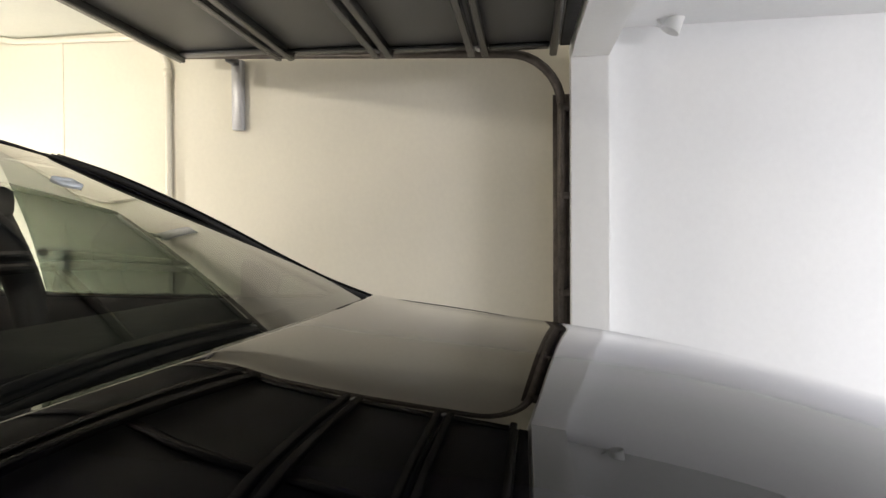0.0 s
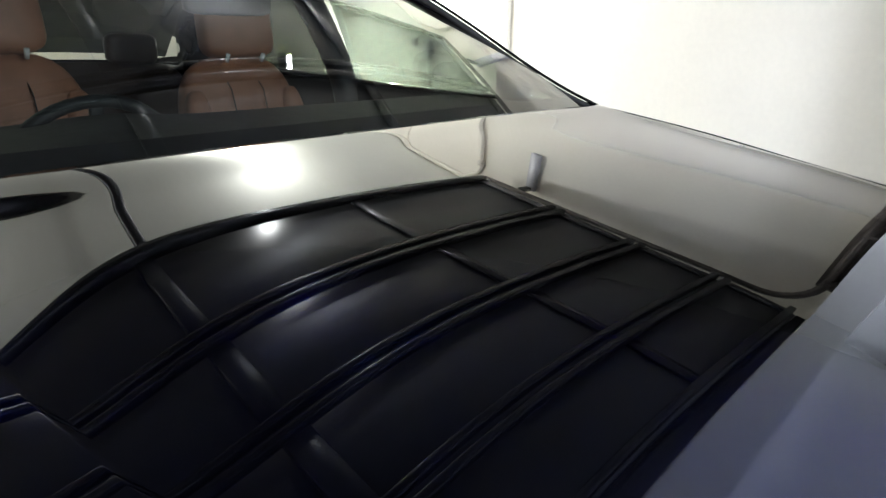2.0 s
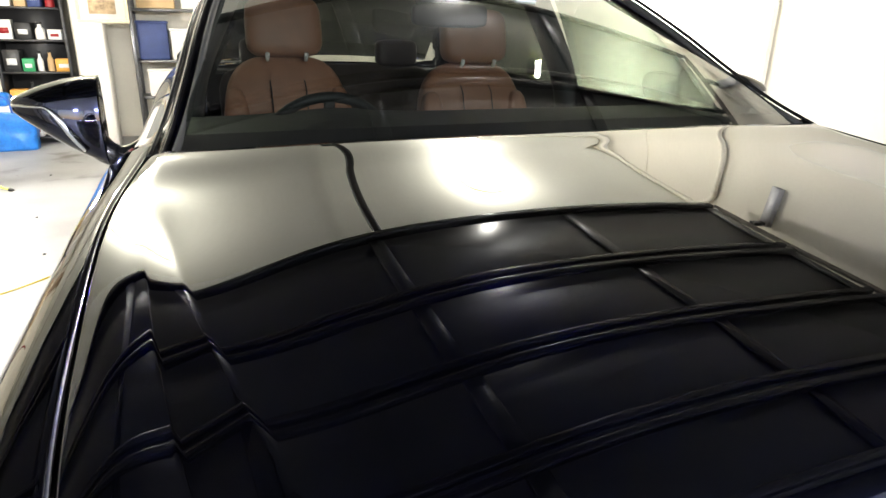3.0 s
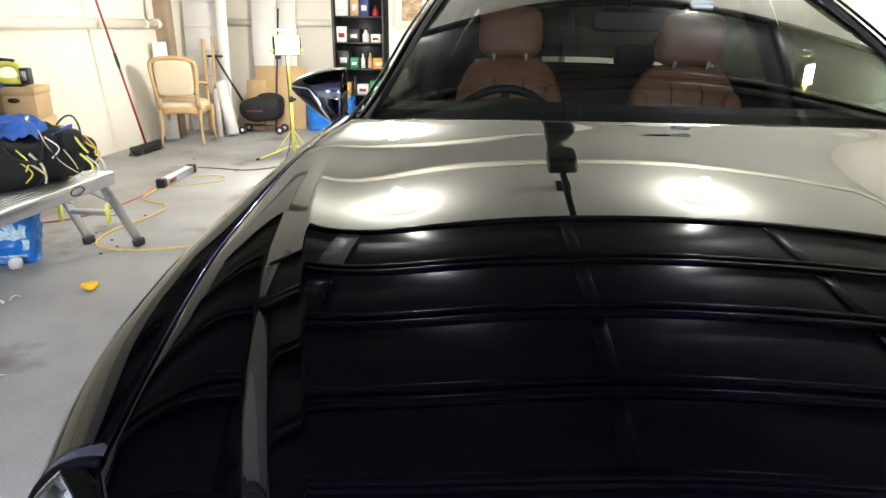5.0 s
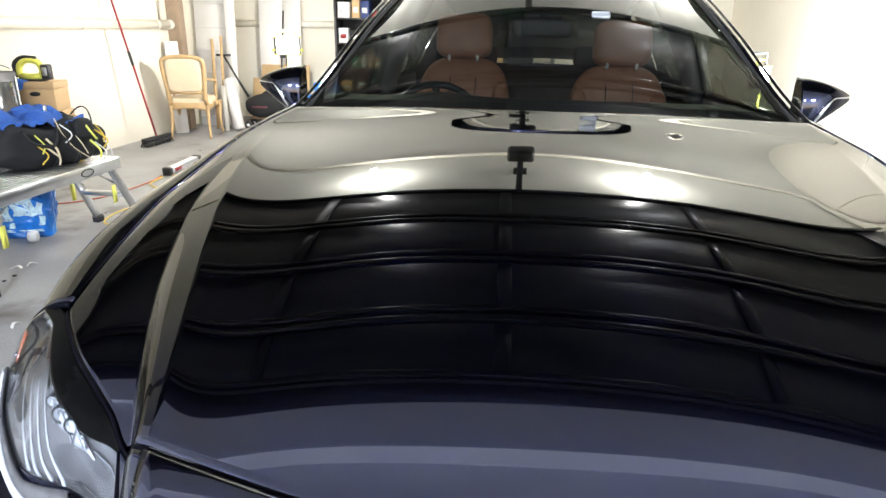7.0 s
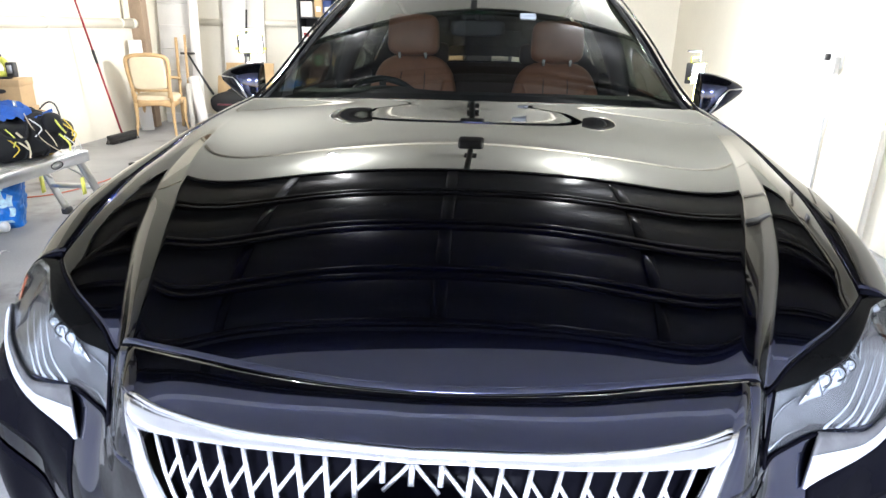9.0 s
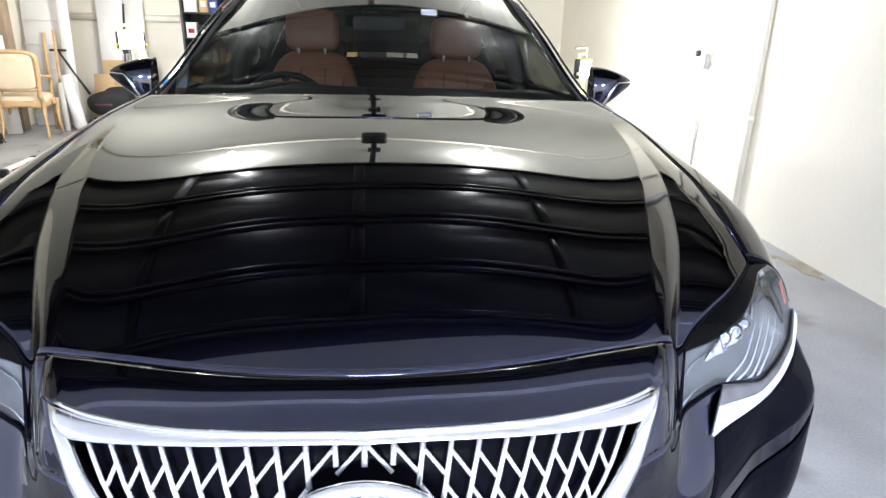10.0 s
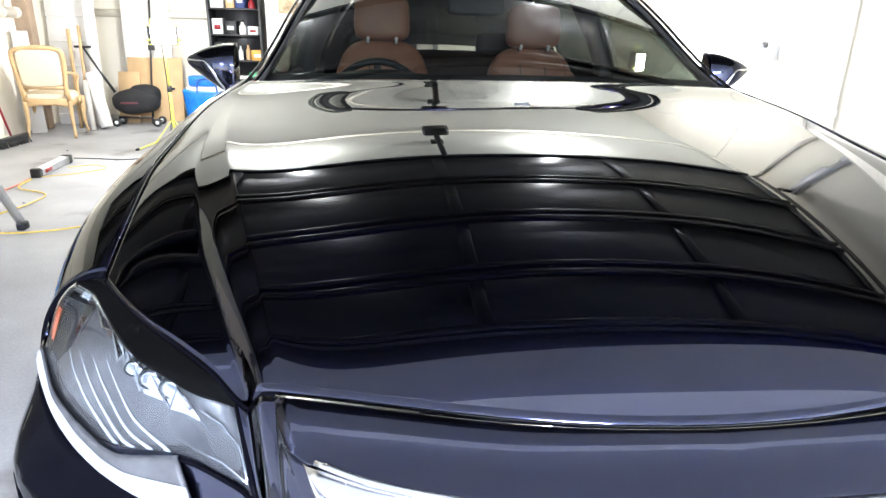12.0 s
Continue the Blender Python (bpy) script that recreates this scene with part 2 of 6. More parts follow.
def lathe(profile, seg=24, axis="Z", bm=None):
    """Turned form from (radius, height) pairs."""
    b = bmesh.new()
    rings = []
    for r, h in profile:
        ring = []
        for k in range(seg):
            a = 2 * math.pi * k / seg
            c = (r * math.cos(a), r * math.sin(a), h) if axis == "Z" else ((h, r * math.cos(a), r * math.sin(a)) if axis == "X" else (r * math.cos(a), h, r * math.sin(a)))
            ring.append(b.verts.new(c))
        rings.append(ring)
    for i in range(len(rings) - 1):
        for k in range(seg):
            b.faces.new((rings[i][k], rings[i][(k + 1) % seg], rings[i + 1][(k + 1) % seg], rings[i + 1][k]))
    b.faces.new(rings[0])
    b.faces.new(rings[-1])
    bmesh.ops.remove_doubles(b, verts=b.verts[:], dist=1e-5)
    bmesh.ops.recalc_face_normals(b, faces=b.faces[:])
    return merge(bm, b)


def lerp(table, x):
    """Piecewise smooth table lookup."""
    xs = [p[0] for p in table]
    ys = [p[1] for p in table]
    if x <= xs[0]:
        return ys[0] + (x - xs[0]) * (ys[1] - ys[0]) / (xs[1] - xs[0])
    if x >= xs[-1]:
        return ys[-1] + (x - xs[-1]) * (ys[-1] - ys[-2]) / (xs[-1] - xs[-2])
    n = len(xs)
    sl = [(ys[min(i + 1, n - 1)] - ys[max(i - 1, 0)]) / (xs[min(i + 1, n - 1)] - xs[max(i - 1, 0)]) for i in range(n)]
    for i in range(n - 1):
        if x <= xs[i + 1]:
            h = xs[i + 1] - xs[i]
            t = (x - xs[i]) / h
            return ((2 * t ** 3 - 3 * t * t + 1) * ys[i] + (t ** 3 - 2 * t * t + t) * h * sl[i]
                    + (-2 * t ** 3 + 3 * t * t) * ys[i + 1] + (t ** 3 - t * t) * h * sl[i + 1])


def step(t):
    t = max(0.0, min(1.0, t))
    return t * t * (3 - 2 * t)


# ---- the garage ----
XR, XL, YB = 2.68, -4.70, 9.05
YD0, YD1 = 0.755, 0.96
JAMB = 2.42
ZC, ZL, ZO = 2.68, 2.285, 2.515
SKEW = 0.0275  # the doorway runs a little askew to the car

DOORWAY = Matrix.Translation((JAMB, YD0, 0)) @ Matrix.Rotation(0.052, 4, "Z") @ Matrix.Translation((-JAMB, -YD0, 0))


def structure(name, bm, material, label, category):
    return tagged(part(name, bm, material, None, label, smooth=False), label, category, kind="structure")


structure("floor", box(-60, 60, -60, 60, -0.2, 0), CONCRETE, "worn grey painted concrete floor with stains", "floor")
structure("wall_east", box(XR, XR + 0.2, YD1, YB + 0.2, 0, ZC), WALL_CREAM, "cream painted side wall of the garage", "wall")
structure("wall_west", box(XL - 0.2, XL, YD0 - 0.37, YB + 0.2, 0, ZC), WALL_CREAM, "cream painted side wall of the garage", "wall")
structure("wall_north", box(XL, XR, YB, YB + 0.2, 0, ZC), WALL_CREAM, "cream painted back wall of the garage", "wall")
structure("ceiling", box(XL - 0.2, XR + 0.2, YD0 - 0.33, YB + 0.2, ZC, ZC + 0.15), CEILING, "cream board garage ceiling", "ceiling")
structure("jamb_east", box(JAMB, XR + 0.2, YD0, YD1, 0, ZC), WALL_WHITE, "white painted door jamb", "wall")
structure("jamb_west", box(XL, -JAMB - 0.2, YD0, YD1, 0, ZC, 0, 1, DOORWAY), WALL_WHITE, "white painted wall beside the garage door", "wall")
structure("lintel", box(-JAMB - 0.2, JAMB, YD0, YD1, ZL, ZC, 0, 1, DOORWAY), WALL_WHITE, "white painted lintel over the garage door", "wall")
structure("carport_wall_east", box(XR, XR + 0.2, -5.5, YD0, 0, ZO + 0.15), WALL_WHITE, "white painted carport wall", "wall")
structure("carport_wall_west", box(XL - 0.2, XL, -5.5, YD0 - 0.37, 0, ZO + 0.15), WALL_WHITE, "white painted carport wall", "wall")
structure("carport_ceiling", box(XL, XR, -5.5, YD0, ZO, ZO + 0.15), CEILING_W, "white carport ceiling", "ceiling")


def wall_seam(y):
    return box(XR - 0.006, XR, y, y + 0.05, 0, ZC - 0.003)


structure("trim", wall_seam(4.36), WALL_CREAM, "narrow cover strip on the cream wall", "trim")

# ---- the car ----
# bonnet: crown line and cross bow as Chebyshev series along its length, crease line as a power series
CROWN = (0.99754, 0.13976, -0.02747, 0.00537, 0.00159, -0.00144, -0.00029, -0.00035, 0.00003, -0.00026, -0.00014)
BOW = ((2, (-0.03551, -0.00363, 0.00792, 0.01063, 0.00503, 0.00478)), (4, (-0.01427, -0.00845, 0.00468, -0.01338, -0.02002, -0.00774)),
       (6, (0.00780, 0.00663, -0.00727, 0.00797, 0.02704, 0.00499)), (10, (-0.00003, 0.01185, -0.01045, 0.00227, -0.01463, 0.00190)))
CREASE = (0.48392, 0.16755, 0.34949, -0.29274, 0.05942)
FOLD = [(0.0, 0.50), (0.157, 0.553), (0.34, 0.632), (0.53, 0.708), (0.79, 0.783), (0.92, 0.808), (1.1, 0.830), (1.3, 0.845), (1.66, 0.850)]
SHUT_X = [(0.1, 0.80), (0.43, 0.838), (0.65, 0.866), (0.9, 0.896), (1.15, 0.903), (1.4, 0.895), (1.66, 0.855)]
SHUT_Z = [(0.1, 0.795), (0.25, 0.826), (0.43, 0.871), (0.55, 0.903), (0.7, 0.936), (0.84, 0.961), (1.04, 0.990), (1.31, 1.036), (1.66, 1.088)]
SIDE_X = [(0.3, 0.90), (0.45, 0.965), (0.6, 0.995), (0.9, 1.008), (1.2, 1.003), (1.6, 0.985), (2.2, 0.958), (3.0, 0.962), (4.0, 0.965), (4.6, 0.925), (5.1, 0.80)]
BELT_X = [(1.66, 0.861), (2.0, 0.845), (2.5, 0.83), (3.2, 0.825), (4.0, 0.80), (4.6, 0.76), (5.1, 0.66)]
BELT_Z = [(1.66, 1.088), (2.0, 1.075), (2.6, 1.08), (3.2, 1.09), (4.0, 1.11), (4.6, 1.12), (5.1, 1.06)]
PILLAR = [(1.655, 0.845, 1.075), (1.80, 0.815, 1.135), (1.95, 0.785, 1.212), (2.126, 0.750, 1.310), (2.3, 0.712, 1.400), (2.476, 0.678, 1.480), (2.66, 0.651, 1.545)]
ROOF_X = [(2.3, 0.712), (2.66, 0.651), (3.0, 0.63), (3.5, 0.62), (3.9, 0.60), (4.4, 0.56)]
ROOF_Z = [(2.3, 1.400), (2.66, 1.545), (3.0, 1.590), (3.5, 1.575), (3.9, 1.49), (4.4, 1.25)]
AXLES = (0.93, 4.055)


def crease_x(y):
    return sum(c * y ** k for k, c in enumerate(CREASE))


def cheb(coef, t):
    a, b = 0.0, 0.0
    for c in reversed(coef[1:]):
        a, b = c + 2 * t * a - b, a
    return coef[0] + t * a - b


def hood_z(y, s):
    """Height of the bonnet between its creases, s = -1 to 1."""
    t = (y - 0.8) / 0.8
    return cheb(CROWN, t) + sum(cheb(c, t) * s ** k for k, c in BOW) + 0.20 * max(0.0, y - 1.455) ** 2


def front_edge(s):
    return 0.050 + 0.106 * s ** 2


CORNER_X = crease_x(0.156)


def lamp_edge(w):
    """Front end of the flank, then the edge of the bonnet above the headlight."""
    return lerp([(0.0, 0.156), (0.10, 0.168), (0.19, 0.190), (0.285, 0.226), (0.45, 0.272), (0.64, 0.322), (0.85, 0.390), (1.0, 0.446)], w)


def hood_outer(y, w, sign):
    """From the crease (w = 0) down the flank to the fold, then over a soft bulge to the shut line (w = 1)."""
    xa, xf, xb = crease_x(y), lerp(FOLD, y), lerp(SHUT_X, y)
    za, zb = hood_z(y, 1.0), lerp(SHUT_Z, y)
    x = xa + (xb - xa) * w
    fade = step((y - 0.90) / 0.45)
    tilt = 0.30
    steep = max(0.0, lerp([(0.0, 1.9), (0.15, 1.8), (0.19, 1.5), (0.25, 0.85), (0.34, 0.42), (0.55, 0.18), (0.75, 0.0), (1.7, 0.0)], y))
    width = max(xf - xa, 0.012)
    d = min(x - xa, width)
    flank = tilt * d + steep * max(0.0, d - 0.5 * width) ** 2 / (0.5 * width)
    zf = za - tilt * width - steep * 0.5 * width
    if x <= xa + width:
        z = za - flank
    else:
        k = (x - xa - width) / (xb - xa - width)
        mean = zf - zb
        z = zf - mean * (0.06 * k + 0.34 * k ** 2 + 0.60 * k ** 3.2)
    z += (za + (zb - za) * (0.75 * w + 0.25 * w ** 3) - z) * fade
    return Vector((sign * x, y, z))


def hood_point(u, v):
    """u runs across the bonnet from -1 to 1, v from the front to the rear edge."""
    a, sign = abs(u), 1 if u >= 0 else -1
    knee = 0.7
    if a <= knee:
        s = a / knee
        y0, y1 = front_edge(s), 1.575 + 0.08 * s ** 2
        y = y0 + (y1 - y0) * v
        return Vector((sign * s * crease_x(y), y, hood_z(y, s)))
    w = (a - knee) / (1 - knee)
    y0, y1 = lamp_edge(w), 1.655
    return hood_outer(y0 + (y1 - y0) * v, w, sign)


def arch(y, low):
    """Lower edge of the body side, cut by the wheel arches."""
    for c in AXLES:
        d = abs(y - c)
        if d < 0.40:
            return max(low, 0.355 + math.sqrt(0.40 ** 2 - d * d))
    return low


def side_point(y, k, sign, fender):
    """k runs from the shoulder (0) to the sill (1)."""
    if fender:
        xs, zs = lerp(SHUT_X, y) + 0.004, lerp(SHUT_Z, y) - 0.002
    else:
        xs, zs = lerp(BELT_X, y), lerp(BELT_Z, y)
    xo = max(lerp(SIDE_X, y), xs + 0.02)
    full = step((1.38 - y) / 0.48) * step((y - 0.45) / 0.28) if fender else 0.0
    roll = 0.17 - 0.04 * full
    low = min(arch(y, 0.20), zs - roll - 0.02)
    if k < 0.4:
        a = k / 0.4 * math.pi / 2
        return Vector((sign * (xs + (xo - xs) * math.sin(a)), y, zs + 0.003 * full * math.sin(a) ** 2 * math.cos(a) - roll * (1 - math.cos(a)) ** (1 + 0.4 * full)))
    t = (k - 0.4) / 0.6
    z = zs - roll + (low - zs + roll) * t
    bulge = 0.07 * max(0, (0.62 - z) / 0.42) ** 2
    return Vector((sign * (xo - bulge), y, z))


BASE = [(0.0, -0.105), (0.2, -0.092), (0.3, -0.072), (0.4, -0.035), (0.473, 0.008), (0.58, 0.055), (0.64, 0.103), (0.74, 0.182), (0.82, 0.245), (0.88, 0.30), (0.94, 0.385), (0.975, 0.50)]
LEAN = [(0.2, 0.06), (0.4, -0.01), (0.6, -0.015), (0.72, 0.0), (0.78, 0.03), (0.80, 0.045), (0.822, 0.085), (0.87, 0.115)]


def front_y(x, z):
    x = abs(x)
    return lerp(BASE, x) + lerp(LEAN, z) - 0.09 * step((x - 0.74) / 0.22) * step((0.745 - z) / 0.10)


def body_y(x, z):
    """Bumper skin, drawn in towards the inner end of the lamp."""
    x = abs(x)
    return front_y(x, z) + 0.074 * step((x - 0.468) / 0.105) * (1 - step((x - 0.575) / 0.20)) * step((z - 0.58) / 0.15)


def grille_edge(z):
    return lerp([(0.20, 0.46), (0.40, 0.34), (0.52, 0.315), (0.62, 0.35), (0.72, 0.415), (0.806, 0.473)], z)


def build_wheel(car, x, y):
    s = 1 if x > 0 else -1
    tyre = part("wheel", lathe([(0.25, -0.11), (0.33, -0.12), (0.352, -0.09), (0.355, 0.0), (0.352, 0.09), (0.33, 0.12), (0.25, 0.11)], 40, "X"), RUBBER, car, "black rubber tyre on an alloy wheel")
    tyre.location = (x, y, 0.355)
    rim = lathe([(0.262, -0.105), (0.262, 0.105), (0.245, 0.112), (0.235, 0.06), (0.06, 0.075), (0.0, 0.075)], 40, "X")
    for k in range(10):
        a = 2 * math.pi * k / 10
        box(0.07, 0.10, -0.018, 0.018, 0.04, 0.25, 0.006, 1, Matrix.Rotation(a, 4, "X"), rim)
    r = part("rim", rim, SATIN, tyre, "silver spoked alloy rim")
    if s < 0:
        r.rotation_euler.z = math.pi


def build_headlight(car, s):
    """Slim lamp: black gloss lid under the bonnet edge, clear cover over a grey reflector bowl with bright facets, and a white
    light guide along its lower outer edge."""
    lower = ((0.0, 0.541, 0.720), (0.25, 0.655, 0.738), (0.45, 0.745, 0.728), (0.65, 0.825, 0.742), (0.82, 0.878, 0.758), (1.0, 0.918, 0.790))

    def along(u):
        for (a, xa, za), (b, xb, zb) in zip(lower, lower[1:]):
            if u <= b or b == 1.0:
                t = (u - a) / (b - a)
                return xa + (xb - xa) * t, za + (zb - za) * t
    out = Vector((s * 0.30, -0.75, 0.55))

    def lo(u):
        x, z = along(u)
        return Vector((s * x, body_y(x, z) - 0.004, z))

    def hi(u):
        w = lerp([(0.0, 0.185), (0.10, 0.285), (0.30, 0.47), (0.60, 0.74), (0.85, 0.96), (1.0, 1.0)], u)
        p = hood_outer(lamp_edge(w), w, s) + Vector((0, -0.007, -0.004))
        if u > 0.85:
            p = p.lerp(Vector((s * 0.884, 0.466, 0.871)), step((u - 0.85) / 0.15))
        return p

    def skin(u, v, d=0.0):
        """d: depth below the clear cover."""
        p = lo(u).lerp(hi(u), v)
        return p + out * ((0.032 - 0.012 * u) * math.sin(math.pi * min(1.0, v) ** 1.5) * step(u / 0.2) - d)

    def edge(u):
        """Where the lid begins."""
        return lerp([(0.0, 0.96), (0.07, 0.82), (0.16, 0.72), (0.30, 0.72), (0.50, 0.78), (0.75, 0.86), (1.0, 0.90)], u)

    def bowl(u, f):
        """f: 0 at the lower rim, 1 under the lid."""
        return skin(u, edge(u) * f, 0.005 + 0.026 * math.sin(math.pi * min(1.0, 0.86 * f)) * step(u / 0.08) * step((1.02 - u) / 0.12))

    lamp_ob = thick(part("headlight", grid(lambda u, f: skin(u, f, 0.044 * step(u / 0.1) * step((1.02 - u) / 0.1) * math.sin(math.pi * f) + 0.002), 36, 12), TRIM_BLACK, car, "slim clear headlight with a white light guide"), 0.003)
    thick(part("reflector", grid(lambda u, f: bowl(0.01 + 0.97 * u, f), 40, 12), LAMP_GREY, lamp_ob), 0.002)
    lens = thick(part("lens", grid(lambda u, f: skin(0.004 + 0.99 * u, edge(u) * f), 40, 10), LENS, lamp_ob, "clear lamp cover"), 0.002)
    lens.visible_shadow = False
    thick(part("lid", grid(lambda u, f: skin(u, edge(u) + (1 - edge(u)) * f, 0.0005), 40, 12), LID_BLACK, lamp_ob), 0.003)
    # bright cluster under the lid: three small bowls, a stepped bar and broad facets
    for u, r in ((0.28, 0.012), (0.37, 0.013), (0.46, 0.010)):
        c = bowl(u, 0.86) + out * 0.010
        b = lathe([(0.0, 0.010), (r * 0.45, 0.008), (r * 0.62, 0.002), (r * 0.85, -0.003), (r, 0.002)], 18, "Y")
        b.transform(Matrix.Translation(c))
        part("projector", b, CHROME, lamp_ob)
        b = lathe([(r * 0.98, 0.006), (r * 1.12, -0.004), (r * 1.26, 0.002), (r * 1.2, 0.012)], 18, "Y")
        b.transform(Matrix.Translation(c))
        part("bezel", b, GLOSS_BLACK, lamp_ob)
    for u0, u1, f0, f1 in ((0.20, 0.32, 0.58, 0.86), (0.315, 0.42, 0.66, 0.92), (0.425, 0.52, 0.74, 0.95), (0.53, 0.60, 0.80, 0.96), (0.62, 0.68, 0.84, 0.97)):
        # inner facets are white: a glint put into the colour, chrome reflects dark here
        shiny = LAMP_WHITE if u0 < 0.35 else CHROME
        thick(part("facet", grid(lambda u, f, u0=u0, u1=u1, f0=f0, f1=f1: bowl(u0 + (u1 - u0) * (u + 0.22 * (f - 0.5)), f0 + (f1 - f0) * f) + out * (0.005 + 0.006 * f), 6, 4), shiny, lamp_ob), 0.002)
    zig = [(0.20, 0.70), (0.235, 0.93), (0.29, 0.60), (0.36, 0.95), (0.41, 0.68), (0.50, 0.97), (0.545, 0.78), (0.62, 0.97), (0.70, 0.88), (0.80, 0.95)]
    part("bright_line", tube([bowl(u, f) + out * 0.012 for u, f in zig], 0.0030, 6), CHROME, lamp_ob)
    for k in range(9):
        u0, u1 = 0.50 + 0.050 * k, 0.543 + 0.050 * k
        low_f = 0.965 - 0.05 * (k % 3) - 0.02 * (k % 2)
        thick(part("facet", grid(lambda u, f, u0=u0, u1=u1, a=low_f: bowl(u0 + (u1 - u0) * u, a + (0.995 - a) * f) + out * (0.004 + 0.005 * f * (1 - u)), 4, 3), CHROME, lamp_ob), 0.002)
    part("rim_line", tube([skin(u, edge(u) - 0.008, 0.001) for u in (0.46 + 0.50 * k / 24 for k in range(25))], 0.0014, 6), CHROME, lamp_ob)
    part("rim_line", tube([bowl(u, f) + out * 0.004 for u, f in ((0.03, 0.12), (0.06, 0.45), (0.11, 0.66), (0.17, 0.76))], 0.0020, 6), CHROME, lamp_ob)
    part("rim_line", tube([bowl(u, f) + out * 0.004 for u, f in ((0.03, 0.10), (0.12, 0.14), (0.22, 0.13))], 0.0020, 6), CHROME, lamp_ob)
    # streaks of light across the bowl, modelled as thin white bars
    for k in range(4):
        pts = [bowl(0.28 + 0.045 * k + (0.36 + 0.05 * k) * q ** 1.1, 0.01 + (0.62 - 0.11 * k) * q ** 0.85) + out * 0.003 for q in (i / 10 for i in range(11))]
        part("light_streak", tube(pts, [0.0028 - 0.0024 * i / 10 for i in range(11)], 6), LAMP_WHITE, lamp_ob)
    thick(part("inner_panel", grid(lambda u, f: bowl(0.90 + 0.075 * u - 0.05 * f * (1 - u), 0.10 + 0.80 * f) + out * 0.004, 8, 8), GLOSS_BLACK, lamp_ob), 0.002)

    def guide(u, v):
        xb, zb = 0.620 + (0.928 - 0.620) * u, 0.668 + 0.082 * u ** 1.2 + 0.022 * u ** 5
        xt, zt = along(0.253 + 0.747 * u)
        x, z = xb + (xt - xb) * v, zb + (zt + 0.002 - zb) * v
        return Vector((s * x, body_y(x, z) - 0.008 - 0.006 * math.sin(math.pi * v), z))
    thick(part("reflector", grid(guide, 36, 8), LAMP_GREY, lamp_ob), 0.005)
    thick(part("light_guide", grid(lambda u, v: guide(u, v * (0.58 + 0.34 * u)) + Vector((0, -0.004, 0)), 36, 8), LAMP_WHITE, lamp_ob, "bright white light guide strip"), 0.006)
    thick(part("side_marker", grid(lambda u, f: skin(0.962 + 0.032 * u, 0.18 + 0.38 * f, 0.004), 6, 6), LAMP_AMBER, lamp_ob), 0.003)
    low_seal = [lo(0.25 * k / 10) + Vector((0, -0.003, -0.003)) for k in range(11)]
    part("seal", tube(low_seal, 0.0036, 6), VENT_BLACK, lamp_ob)
    part("seal", tube([skin(0.0, f) + Vector((0, -0.002, 0)) for f in (0, 0.25, 0.5, 0.75, 1.0)], 0.0036, 6), VENT_BLACK, lamp_ob)


